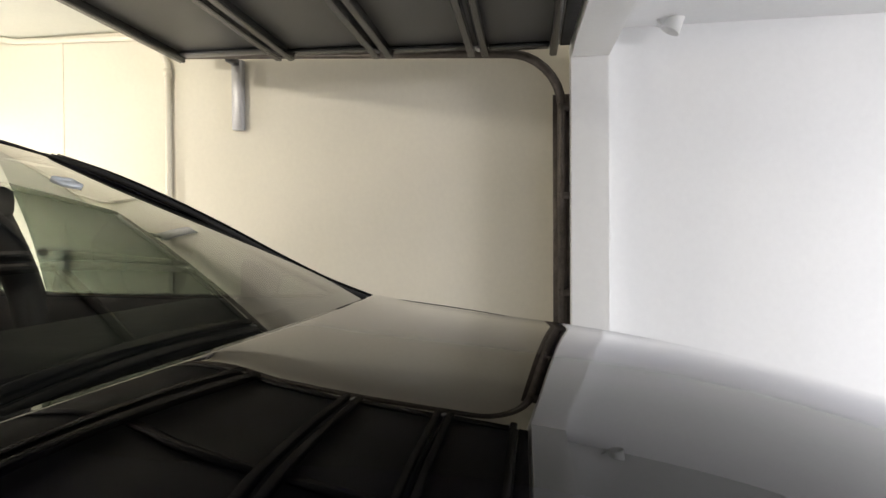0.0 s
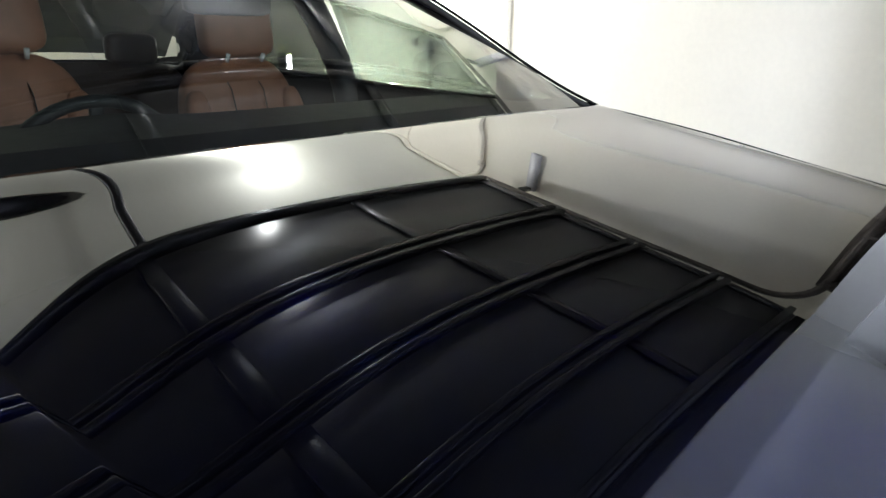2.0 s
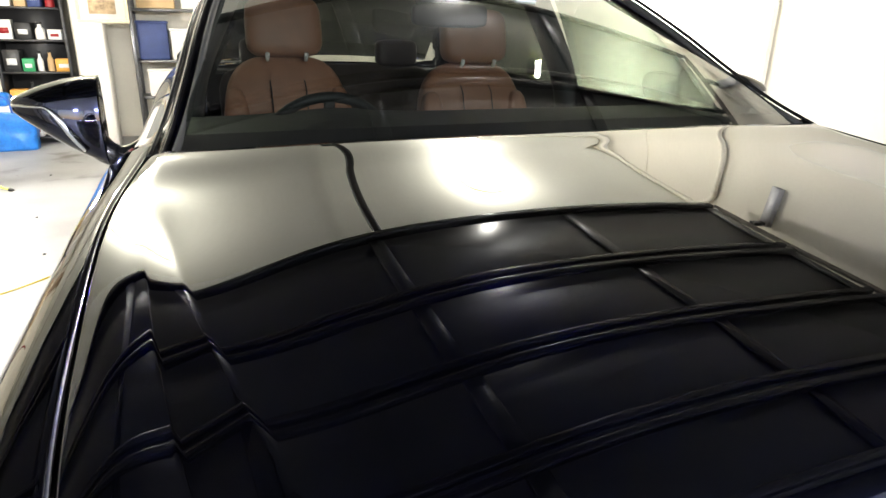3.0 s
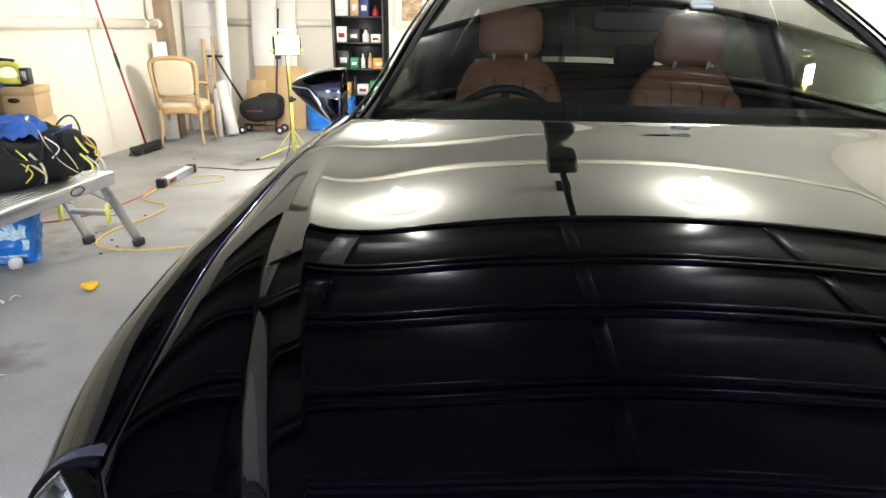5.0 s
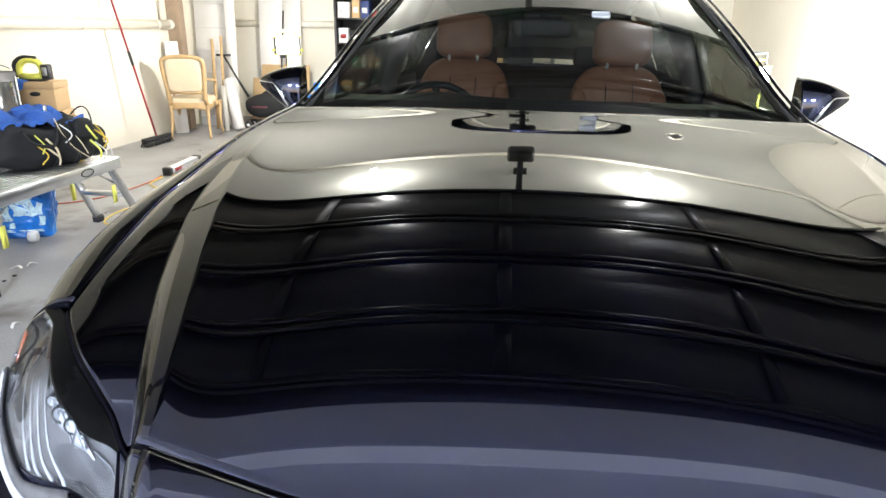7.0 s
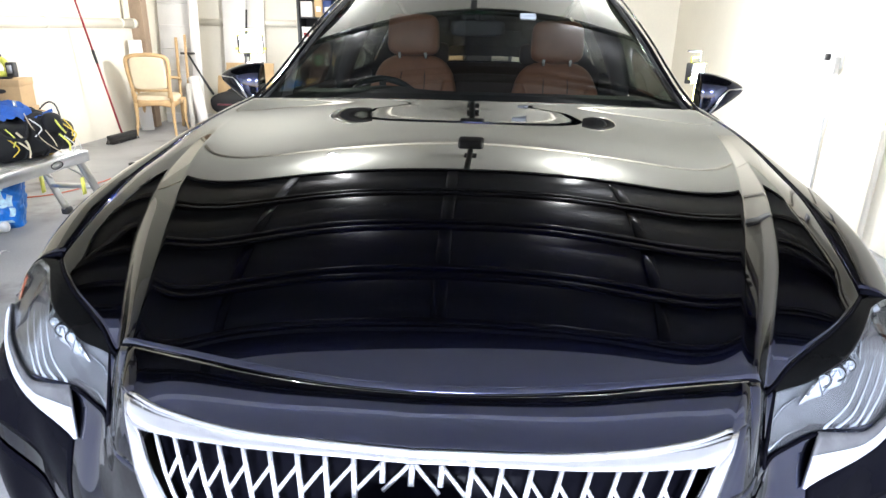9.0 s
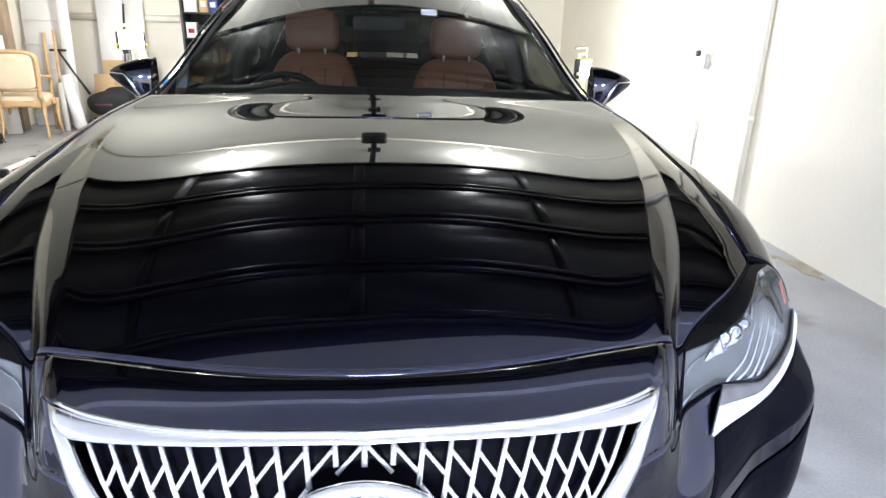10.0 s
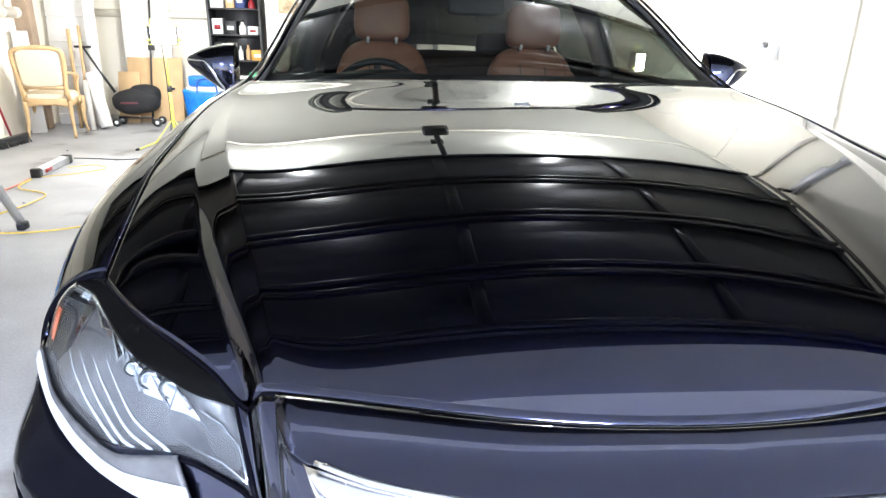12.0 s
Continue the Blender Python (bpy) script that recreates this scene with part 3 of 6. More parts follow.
def build_grille(car):
    g = part("grille", grid(lambda u, v: Vector((grille_edge(0.22 + 0.575 * v) * (2 * u - 1), front_y(grille_edge(0.22 + 0.575 * v) * (2 * u - 1), 0.22 + 0.575 * v) + 0.045, 0.22 + 0.575 * v)), 24, 16), VENT_BLACK, car, "wide chrome lattice grille with a bright frame")
    thick(g, 0.01)
    # frame: a mitred bright band round the opening
    for s in (-1, 1):
        def side(u, v):
            z = 0.215 + (0.806 - 0.215) * u
            x = grille_edge(z) - 0.047 * v
            zz = z - 0.022 * v * step((z - 0.7) / 0.1)
            return Vector((s * x, front_y(x, zz) - 0.010 - 0.012 * math.sin(math.pi * v), zz))
        thick(part("frame", grid(side, 30, 6), SATIN, g, "bright satin chrome grille frame"), 0.008)

    def top(u, v):
        x = 0.473 * (2 * u - 1)
        c = 1 - (abs(x) / 0.473) ** 2
        z = 0.8065 + 0.006 * c - (0.0075 + 0.015 * (1 - c) ** 2) * v
        xx = x * (1 - 0.075 * v)
        return Vector((xx, front_y(xx, z) - 0.019 - 0.004 * math.sin(math.pi * v), z))
    thick(part("frame", grid(top, 60, 6), SATIN, g, "bright satin chrome grille frame"), 0.005)
    part("chrome_strip", tube([Vector((x, front_y(x, 0.81) - 0.020, 0.8105 + 0.006 * (1 - (x / 0.473) ** 2))) for x in (0.462 * (k / 30 - 1) for k in range(61))], 0.0042, 8), CHROME, g)
    # lattice: bright bars that fan out, joined by thinner slanted ones
    def inside(x, z):
        return (x / 0.120) ** 2 + ((z - 0.668) / 0.094) ** 2 > 1

    def reach(z, f):
        return f * (grille_edge(z) - 0.040)

    def roof_z(x):
        return 0.797 - 0.016 * (abs(x) / 0.44) ** 2
    for k in range(-10, 11):
        f = k / 10.3
        zt = roof_z(reach(0.79, f))
        zs = [zt - (zt - 0.24) * i / 22 for i in range(23)]
        runs, run = [], []
        for z in zs:
            if inside(reach(z, f), z):
                run.append(Vector((reach(z, f), front_y(reach(z, f), z) + 0.004, z)))
            elif run:
                runs.append(run)
                run = []
        for run in runs + [run]:
            if len(run) > 1:
                part("bar", tube(run, 0.0044 - 0.0010 * abs(f), 6), GRILLE_WHITE, g)
    for row in range(0, 14):
        for k in range(0, 10):
            for sg in (-1, 1):
                za = 0.797 - 0.042 * row - 0.004 * k
                zb = za - 0.036
                if za > roof_z(reach(0.79, (k + 0.5) / 10.3)) + 0.006 or zb < 0.24:
                    continue
                xa, xb = reach(za, k / 10.3), reach(zb, (k + 1) / 10.3)
                if not (inside(xa, za) and inside(xb, zb)):
                    continue
                p = [Vector((sg * x, front_y(x, z) + 0.008, z)) for x, z in ((xa, za), ((xa + xb) / 2, (za + zb) / 2), (xb, zb))]
                part("slant", tube(p, 0.0034, 6), GRILLE_WHITE, g)
    # badge: an oval ring on a dark dish, with a plain shape inside
    ring = [Vector((0.115 * math.cos(a), front_y(0, 0.65) - 0.022, 0.700 + 0.088 * math.sin(a))) for a in (2 * math.pi * i / 48 for i in range(48))]
    badge = part("badge", tube(ring, 0.011, 10, None, True), CHROME, g, "oval chrome badge ring")
    dish = lathe([(0.0, 0.0), (0.7, 0.002), (1.0, 0.01)], 40, "Y")
    dish.transform(Matrix.Translation((0, front_y(0, 0.65) - 0.018, 0.700)) @ Matrix.Diagonal((0.112, 1, 0.085, 1)))
    part("dish", dish, GLOSS_BLACK, badge)


def build_mirror(car, s):
    """Door mirror: wedge-shaped housing that points outward, with a bright blade and a low foot."""
    top = [(0.925, 1.220), (0.96, 1.219), (1.0, 1.212), (1.05, 1.198), (1.09, 1.183), (1.115, 1.170)]
    low = [(0.925, 0.998), (0.95, 1.012), (1.0, 1.045), (1.06, 1.090), (1.10, 1.120), (1.115, 1.134)]
    deep = [(0.925, 0.085), (0.98, 0.098), (1.05, 0.085), (1.10, 0.055), (1.115, 0.042)]

    def shell(u, v):
        x = lerp([(0.0, 0.925), (0.06, 0.925), (0.12, 0.930), (0.9, 1.112), (1.0, 1.115)], u)
        k = lerp([(0.0, 0.0), (0.06, 0.94), (0.12, 1.0), (0.9, 1.0), (0.95, 0.8), (1.0, 0.0)], u)
        a = 2 * math.pi * v
        c, q = math.cos(a), math.sin(a)
        zc, h = (lerp(top, x) + lerp(low, x)) / 2, (lerp(top, x) - lerp(low, x)) / 2
        y = 1.965 - lerp(deep, x) * k * abs(c) ** 0.75 if c > 0 else 1.965 + 0.014 * k * abs(c) ** 0.4
        return Vector((s * x, y, zc + h * k * math.copysign(abs(q) ** 0.85, q)))

    def skin(x, z, out):
        zc, h = (lerp(top, x) + lerp(low, x)) / 2, (lerp(top, x) - lerp(low, x)) / 2
        q = min(1.0, abs(z - zc) / h) ** (1 / 0.85)
        return Vector((s * x, 1.965 - lerp(deep, x) * max(0.0, 1 - q * q) ** 0.375 - out, z))
    back = Vector((s * 0.062, 0.22, -0.020))
    m = part("door_mirror", grid(lambda u, v: shell(u, v) + back, 40, 40), PAINT, car, "dark door mirror with a bright blade")
    blade = bezier([skin(1.112, 1.156, 0.002), skin(1.07, 1.155, 0.003), skin(1.035, 1.152, 0.003), skin(1.012, 1.128, 0.003), skin(0.990, 1.090, 0.003), skin(0.966, 1.050, 0.003)], 6)
    part("blade", tube([p + back for p in blade], [0.0040 + 0.0050 * step((k / (len(blade) - 1) - 0.35) / 0.3) for k in range(len(blade))], 6), CHROME, m, "thin bright blade")
    foot = bezier([Vector((s * 0.955, 1.945, 1.060)), Vector((s * 0.925, 1.94, 1.030)), Vector((s * 0.88, 1.945, 1.020)), Vector((s * 0.79, 1.955, 1.065))], 5)
    part("stalk", tube([p + back for p in foot], [0.034 - 0.010 * i / len(foot) for i in range(len(foot))], 12), GLOSS_BLACK, m)
    b = grid(lambda u, v: back + Vector((s * (0.945 + 0.150 * u), 1.981, lerp(low, 0.945 + 0.15 * u) + 0.012 + (lerp(top, 0.945 + 0.15 * u) - lerp(low, 0.945 + 0.15 * u) - 0.024) * v)), 8, 4)
    part("mirror_glass", b, CHROME, m)


def soft_box(sx, sy, sz, k=4.0, n=14, taper=0.0):
    """Cushion form: a superellipsoid."""
    def sg(c, e):
        return math.copysign(abs(c) ** e, c)

    def fn(u, v):
        a, b = -math.pi + 2 * math.pi * u, -math.pi / 2 + math.pi * v
        e = 2 / k
        z = sg(math.sin(b), e)
        w = 1 - taper * (z + 1) / 2
        return Vector((sx * w * sg(math.cos(b), e) * sg(math.cos(a), e), sy * sg(math.cos(b), e) * sg(math.sin(a), e), sz * z))
    b = grid(fn, 2 * n, n)
    bmesh.ops.remove_doubles(b, verts=b.verts[:], dist=1e-4)
    bmesh.ops.recalc_face_normals(b, faces=b.faces[:])
    return b


def build_seat(car, x, dz):
    s = part("front_seat", box(-0.25, 0.25, 2.62, 3.12, 0.38, 0.56, 0.05, 3, Matrix.Translation((x, 0, 0))), LEATHER, car, "tan leather front seat")
    back = soft_box(0.285, 0.085, 0.36, 3.4, 18, 0.10)
    back.transform(Matrix.Translation((x, 3.17, 0.845 + dz)) @ Matrix.Rotation(radians(-14), 4, "X"))
    bk = part("backrest", back, LEATHER, s)
    centre = soft_box(0.165, 0.05, 0.30, 3.6, 14, 0.05)
    centre.transform(Matrix.Translation((x, 3.118, 0.80 + dz)) @ Matrix.Rotation(radians(-14), 4, "X"))
    part("centre_panel", centre, LEATHER, bk)
    for k in (-1, 1):
        bo = soft_box(0.055, 0.055, 0.28, 3, 12)
        bo.transform(Matrix.Translation((x + k * 0.215, 3.09, 0.80 + dz)) @ Matrix.Rotation(radians(-14), 4, "X"))
        part("bolster", bo, LEATHER, bk)
        part("seam", tube([(x + k * 0.07, 3.20, 1.135 + dz), (x + k * 0.072, 3.118, 1.07 + dz), (x + k * 0.072, 3.075, 0.93 + dz), (x + k * 0.072, 3.03, 0.75 + dz)], 0.0025, 6), CABIN_BLACK, bk)
    hr = soft_box(0.158, 0.065, 0.118, 4.6, 16, 0.05)
    hr.transform(Matrix.Translation((x, 3.19, 1.312 + dz)) @ Matrix.Rotation(radians(-8), 4, "X"))
    h = part("headrest", hr, LEATHER, s)
    for k in (-1, 1):
        part("post", tube([(x + k * 0.078, 3.128, 1.184 + dz), (x + k * 0.078, 3.108, 1.212 + dz)], 0.009, 10), POST_WHITE, h, "bright headrest post")


def build_car():
    car = thing("car", "glossy dark navy saloon car with chrome lattice grille", "car")
    hood = part("hood", grid(lambda u, v: hood_point(2 * u - 1, v), 320, 120), PAINT, car, "polished dark navy bonnet")
    thick(hood, 0.005, -1.0)
    # nose panel between the bonnet and the grille

    def nose(u, v):
        t = 2 * u - 1
        a = abs(t)
        p0 = Vector((CORNER_X * 1.007 * t, front_edge(t) - 0.004, hood_z(front_edge(t), t) - 0.0035))
        x1 = 0.500 * t
        p1 = Vector((x1, front_y(min(abs(x1), 0.473), 0.806 + 0.008 * (1 - a * a)) - 0.014 + 0.030 * step((a - 0.94) / 0.06), 0.8035 + 0.006 * (1 - a * a)))
        k = 1 - 0.5 * a ** 4
        c = (p0 + p1) / 2 + Vector((0, -0.004, 0.006)) * k
        return (1 - v) ** 2 * p0 + 2 * v * (1 - v) * c + v * v * p1
    rim_pts = [Vector((sg * crease_x(front_edge(q)) * q, front_edge(q) - 0.004, hood_z(front_edge(q), q) - 0.0045)) for sg, q in [(-1, 1 - k / 24) for k in range(24)] + [(1, k / 24) for k in range(25)]]
    # black tubes added along the bonnet edge to draw the dark shut gap
    part("bonnet_gap_line", tube(rim_pts, 0.0030, 6), VENT_BLACK, hood)
    for sg in (-1, 1):
        part("bonnet_gap_line", tube([hood_outer(lamp_edge(k / 40), k / 40, sg) + Vector((-sg * 0.001, -0.0035, -0.0030)) for k in range(41)], 0.0038, 6), VENT_BLACK, hood)
    bump = grid(nose, 70, 18)
    for s in (-1, 1):
        def cheek(u, v, s=s):
            e = grille_edge(0.20 + 0.522 * v) - 0.002
            if u < 0.25:
                z = 0.20 + 0.522 * v
                x = e + (0.547 - e) * u / 0.25
            else:
                k = (u - 0.25) / 0.75
                top = lerp([(0.0, 0.722), (0.12, 0.729), (0.26, 0.738), (0.6, 0.736), (1.0, 0.768)], k)
                z = 0.20 + (top - 0.20) * v
                x1 = lerp([(0.2, 0.95), (0.6, 0.995), (0.70, 0.985), (0.77, 0.955), (0.83, 0.88)], z)
                x = 0.547 + (x1 - 0.547) * k
            return Vector((s * x, body_y(x, z), z))
        grid(cheek, 40, 40, bump)

        def rim(u, s=s):
            """Top of the column: from the grille corner up the side of the nose panel, then along the end of the bonnet flank."""
            if u < 0.15:
                return Vector((s * 0.471, front_y(0.471, 0.804) + 0.002, 0.8045)).lerp(nose((s + 1) / 2, 1.0), u / 0.15)
            if u < 0.6:
                return nose((s + 1) / 2, 1 - (u - 0.15) / 0.45)
            w = 0.185 * (u - 0.6) / 0.4
            return hood_outer(lamp_edge(w), w, s) + Vector((0, -0.007, -0.004))

        def column(u, v, s=s):
            e = grille_edge(0.722) - 0.002
            x = e + (0.543 - e) * u
            low, top = Vector((s * x, body_y(x, 0.722), 0.722)), rim(u)
            p = low.lerp(top, v)
            if u < 0.25:
                g = grille_edge(p.z) - 0.002
                p = p.lerp(Vector((s * g, front_y(g, p.z), p.z)), (1 - u / 0.25) ** 2)
            p.y -= 0.014 * math.sin(math.pi * v) * math.sin(math.pi * min(1, 1.1 * u))
            return p
        grid(column, 40, 16, bump)
    bmesh.ops.remove_doubles(bump, verts=bump.verts[:], dist=0.0004)
    bmesh.ops.recalc_face_normals(bump, faces=bump.faces[:])
    if sum(f.normal.y * f.calc_area() for f in bump.faces) > 0:
        bmesh.ops.reverse_faces(bump, faces=bump.faces[:])
    thick(part("bumper", bump, PAINT, car, "dark navy painted bumper skin"), 0.006)
    for s in (-1, 1):
        fen = part("front_fender", grid(lambda u, v, s=s: side_point(0.462 + (1.735 - 0.462) * u, v, s, True), 60, 40), PAINT, car)
        thick(fen, 0.006)
        # black tube added over the fender lip to draw the dark gap
        part("seal", tube([side_point(0.459, 0.42 * k / 20, s, True) + Vector((0, 0, 0.001)) for k in range(21)], 0.0065, 8), VENT_BLACK, fen)

        def corner(u, v, s=s):
            z = 0.20 + 0.60 * v
            xa = lerp([(0.2, 0.95), (0.6, 0.995), (0.70, 0.985), (0.77, 0.955), (0.83, 0.88)], z)
            p = Vector((s * xa, front_y(xa, z), z))
            q = side_point(0.60, 0.4, s, True)
            q = Vector((s * min(1.0, abs(q.x)), 0.60, z))
            return p.lerp(q, u)
        thick(part("bumper_corner", grid(corner, 6, 16), PAINT, car), 0.006)

        # vent laid flat on the skin; near-black colour replaces the shade of its recess
        def dark(u, v, s=s):
            x = 0.632 + 0.318 * u
            top = 0.668 + 0.082 * u ** 1.2
            x -= 0.030 * v * (1 - u) ** 2
            z = top - (0.125 - 0.075 * u ** 4) * v
            return Vector((s * x, body_y(x, z) - 0.0055, z))
        thick(part("air_vent", grid(dark, 20, 8), VENT_BLACK, car, "black side vent of the bumper with recess shade in its colour"), 0.002)

        def intake(u, v, s=s):
            x = 0.66 + 0.29 * u - 0.03 * v * (1 - u)
            z = 0.668 + 0.082 * u ** 1.2 - (0.125 - 0.075 * u ** 4) - 0.045 - 0.26 * v
            return Vector((s * x, body_y(x, z) - 0.0055, z))
        thick(part("air_intake", grid(intake, 20, 10), VENT_BLACK, car, "black lower intake of the bumper"), 0.002)
        build_headlight(car, s)
        build_mirror(car, s)
        for y0, y1, nm in ((1.742, 2.93, "front_door"), (2.938, 3.98, "rear_door"), (3.988, 5.08, "rear_quarter")):
            d = part(nm, grid(lambda u, v, s=s, y0=y0, y1=y1: side_point(y0 + (y1 - y0) * u, v, s, False), 30, 22), PAINT, car)
            thick(d, 0.006)
            if nm != "rear_quarter":
                part("door_handle", tube(bezier([(s * 0.958, y1 - 0.30, 0.90), (s * 0.985, y1 - 0.27, 0.90), (s * 0.985, y1 - 0.12, 0.90), (s * 0.958, y1 - 0.09, 0.90)], 4), 0.012, 8), CHROME, d)
        # greenhouse
        pil = [Vector((s * x, y, z)) for y, x, z in PILLAR]
        rail = [Vector((s * lerp(ROOF_X, y), y, lerp(ROOF_Z, y))) for y in (2.66, 2.9, 3.2, 3.5, 3.8, 4.1, 4.4)]
        curve = bezier(pil + rail[1:], 8)
        part("roof_rail", tube([p + Vector((-s * 0.012, 0, -0.012)) for p in curve], 0.020, 10), PAINT, car)
        part("pillar_seal", tube([p + Vector((-s * 0.030, -0.010, 0.002)) for p in bezier(pil, 8)], 0.008, 8), RUBBER, car)
        part("rain_strip", tube([p + Vector((s * 0.010, 0.0, 0.010)) for p in bezier(pil, 8)], 0.005, 8), GLOSS_BLACK, car)

        def top_at(y):
            if y < 2.66:
                return Vector((s * (lerp([(q[0], q[1]) for q in PILLAR], y) - 0.02), y, lerp([(q[0], q[2]) for q in PILLAR], y) - 0.03))
            return Vector((s * (lerp(ROOF_X, y) - 0.02), y, lerp(ROOF_Z, y) - 0.04))

        def pane(y0, y1):
            def fn(u, v):
                y = y0 + (y1 - y0) * u
                a = Vector((s * (lerp(BELT_X, y) - 0.02), y, lerp(BELT_Z, y) + 0.006))
                b = top_at(y)
                b.z = max(b.z, a.z + 0.002)
                p = a.lerp(b, v)
                p.x += s * 0.02 * math.sin(math.pi * v)
                return p
            return grid(fn, 16, 8)
        for y0, y1 in ((1.78, 2.84), (2.98, 3.85), (3.90, 4.25)):
            part("side_window", pane(y0, y1), SIDE_GLASS if y0 < 2 else PRIVACY, car, "clear side window")
        part("window_trim", tube([Vector((s * (lerp(BELT_X, y) - 0.006), y, lerp(BELT_Z, y) + 0.008)) for y in (1.75, 2.1, 2.6, 3.1, 3.6, 4.2)], 0.008, 6), CHROME, car)
        bp = [Vector((s * (lerp(BELT_X, 2.91) - 0.04), 2.86, 0.6)), Vector((s * (lerp(BELT_X, 2.91) - 0.03), 2.91, 1.08)), Vector((s * (lerp(ROOF_X, 2.93) - 0.05), 2.95, 1.55))]
        part("door_pillar", tube(bezier(bp, 6), 0.058, 8), CABIN_BLACK, car)
        part("rear_pillar", tube([(s * 0.77, 4.30, 1.10), (s * 0.66, 4.10, 1.27), (s * 0.60, 3.95, 1.35)], [0.11, 0.08, 0.05], 8), PAINT, car)
        for y in AXLES:
            build_wheel(car, s * 0.83, y)

    def screen(u, v):
        t = 2 * u - 1
        y = PILLAR[0][0] + (PILLAR[-1][0] - PILLAR[0][0]) * v
        x = lerp([(q[0], q[1]) for q in PILLAR], y) - 0.03
        k = y - PILLAR[0][0]
        z = 1.075 + 0.5266 * k - 0.0586 * k * k
        c = 1 - t * t
        return Vector((x * t, y - 0.085 * c * (1 - 0.4 * v), z + 0.014 * c + 0.012 * c * v))
    part("windscreen", grid(screen, 40, 30), WINDSCREEN, car, "curved clear windscreen")
    part("screen_band", grid(lambda u, v: screen(u, -0.012 + 0.095 * v) + Vector((0, 0.004, -0.006)), 40, 3), TRIM_BLACK, car)
    part("screen_header", grid(lambda u, v: screen(u, 0.988 + 0.017 * v) + Vector((0, 0.0, -0.006)), 40, 3), TRIM_BLACK, car)
    thick(part("cowl", grid(lambda u, v: Vector(((2 * u - 1) * 0.82, 1.57 + 0.08 * (2 * u - 1) ** 2 + 0.16 * v, 1.085 - 0.012 * (2 * u - 1) ** 2 - 0.05 * v)), 30, 5), TRIM_BLACK, car), 0.006)

    def roof(u, v):
        t = 2 * u - 1
        y = 2.66 + 1.24 * v
        x, z = lerp(ROOF_X, y), lerp(ROOF_Z, y)
        return Vector((x * t, y - 0.05 * (1 - t * t) * (1 - v), z + 0.034 * (1 - t * t)))
    thick(part("roof", grid(roof, 30, 24), PAINT, car), 0.014, -1)

    def rear(u, v):
        t = 2 * u - 1
        y = 3.9 + 0.62 * v
        return Vector(((0.59 + 0.08 * v) * t, y + 0.05 * (1 - t * t) * v, 1.49 - 0.365 * v + 0.03 * (1 - t * t)))
    part("rear_window", grid(rear, 20, 12), REAR_GLASS, car)
    thick(part("boot_lid", grid(lambda u, v: Vector(((2 * u - 1) * (0.76 - 0.08 * v), 4.5 + 0.58 * v, 1.115 - 0.02 * v - 0.03 * (2 * u - 1) ** 2)), 16, 8), PAINT, car), 0.01)
    thick(part("rear_bumper", grid(lambda u, v: Vector(((2 * u - 1) * 0.80, 5.09 + 0.05 * (1 - (2 * u - 1) ** 2), 1.08 - 0.86 * v)), 16, 10), PAINT, car), 0.01)
    part("underbody", box(-0.80, 0.80, 0.30, 4.95, 0.20, 0.34, 0.03), TRIM_BLACK, car)
    # cabin
    dash = part("dashboard", grid(lambda u, v: Vector(((2 * u - 1) * 0.80, 1.68 + 0.75 * v, 1.078 - 0.01 * v - 0.35 * max(0, v - 0.8) + 0.035 * math.exp(-((2 * u - 1) * 0.8 + 0.40) ** 2 / 0.03) * math.sin(math.pi * min(1, v * 1.1)) )), 40, 14), CABIN_BLACK, car)
    thick(dash, 0.02)
    part("hood_display", box(-0.56, -0.26, 2.02, 2.20, 1.045, 1.062, 0.006), TRIM_BLACK, dash)
    part("screen", box(-0.16, 0.16, 2.36, 2.375, 0.93, 1.045, 0.006), GLOSS_BLACK, dash)
    wheel_m = Matrix.Translation((-0.42, 2.22, 0.972)) @ Matrix.Rotation(radians(-66), 4, "X")
    ringp = [wheel_m @ Vector((0.185 * math.cos(a), 0.185 * math.sin(a), 0)) for a in (2 * math.pi * i / 40 for i in range(40))]
    sw = part("steering_wheel", tube(ringp, 0.015, 10, None, True), CABIN_BLACK, car, "dark steering wheel")
    hub = box(-0.07, 0.07, -0.06, 0.05, -0.03, 0.01, 0.015, 2, wheel_m)
    for a in (0, 180, 270):
        box(0.05, 0.18, -0.015, 0.015, -0.012, 0.004, 0.004, 1, wheel_m @ Matrix.Rotation(radians(a), 4, "Z"), hub)
    part("hub", hub, CABIN_BLACK, sw)
    for x, dz in ((-0.407, 0.008), (0.452, -0.018)):
        build_seat(car, x, dz)
    # rear bench: its dark tone carries the shade of the cabin
    rs = part("rear_seat", box(-0.66, 0.66, 3.70, 4.2, 0.40, 0.58, 0.05, 3), SHADED_LEATHER, car, "leather rear bench with the cabin shade put into its dark colour")
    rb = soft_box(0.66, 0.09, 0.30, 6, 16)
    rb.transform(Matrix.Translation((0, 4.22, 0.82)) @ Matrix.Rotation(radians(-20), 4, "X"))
    part("backrest", rb, SHADED_LEATHER, rs)
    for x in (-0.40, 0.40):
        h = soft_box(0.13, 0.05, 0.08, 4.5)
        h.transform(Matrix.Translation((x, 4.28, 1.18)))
        part("headrest", h, SHADED_LEATHER, rs)
    part("console", box(-0.12, 0.12, 2.3, 3.5, 0.35, 0.72, 0.03), CABIN_BLACK, car)
    part("headliner", grid(lambda u, v: roof(0.05 + 0.9 * u, 0.02 + 0.96 * v) - Vector((0, 0, 0.05)), 20, 14), CABIN_GREY, car)
    part("cabin_floor", box(-0.78, 0.78, 1.7, 4.6, 0.345, 0.37), CABIN_BLACK, car)
    part("firewall", box(-0.78, 0.78, 1.66, 1.72, 0.36, 1.03, 0.01), CABIN_BLACK, car)
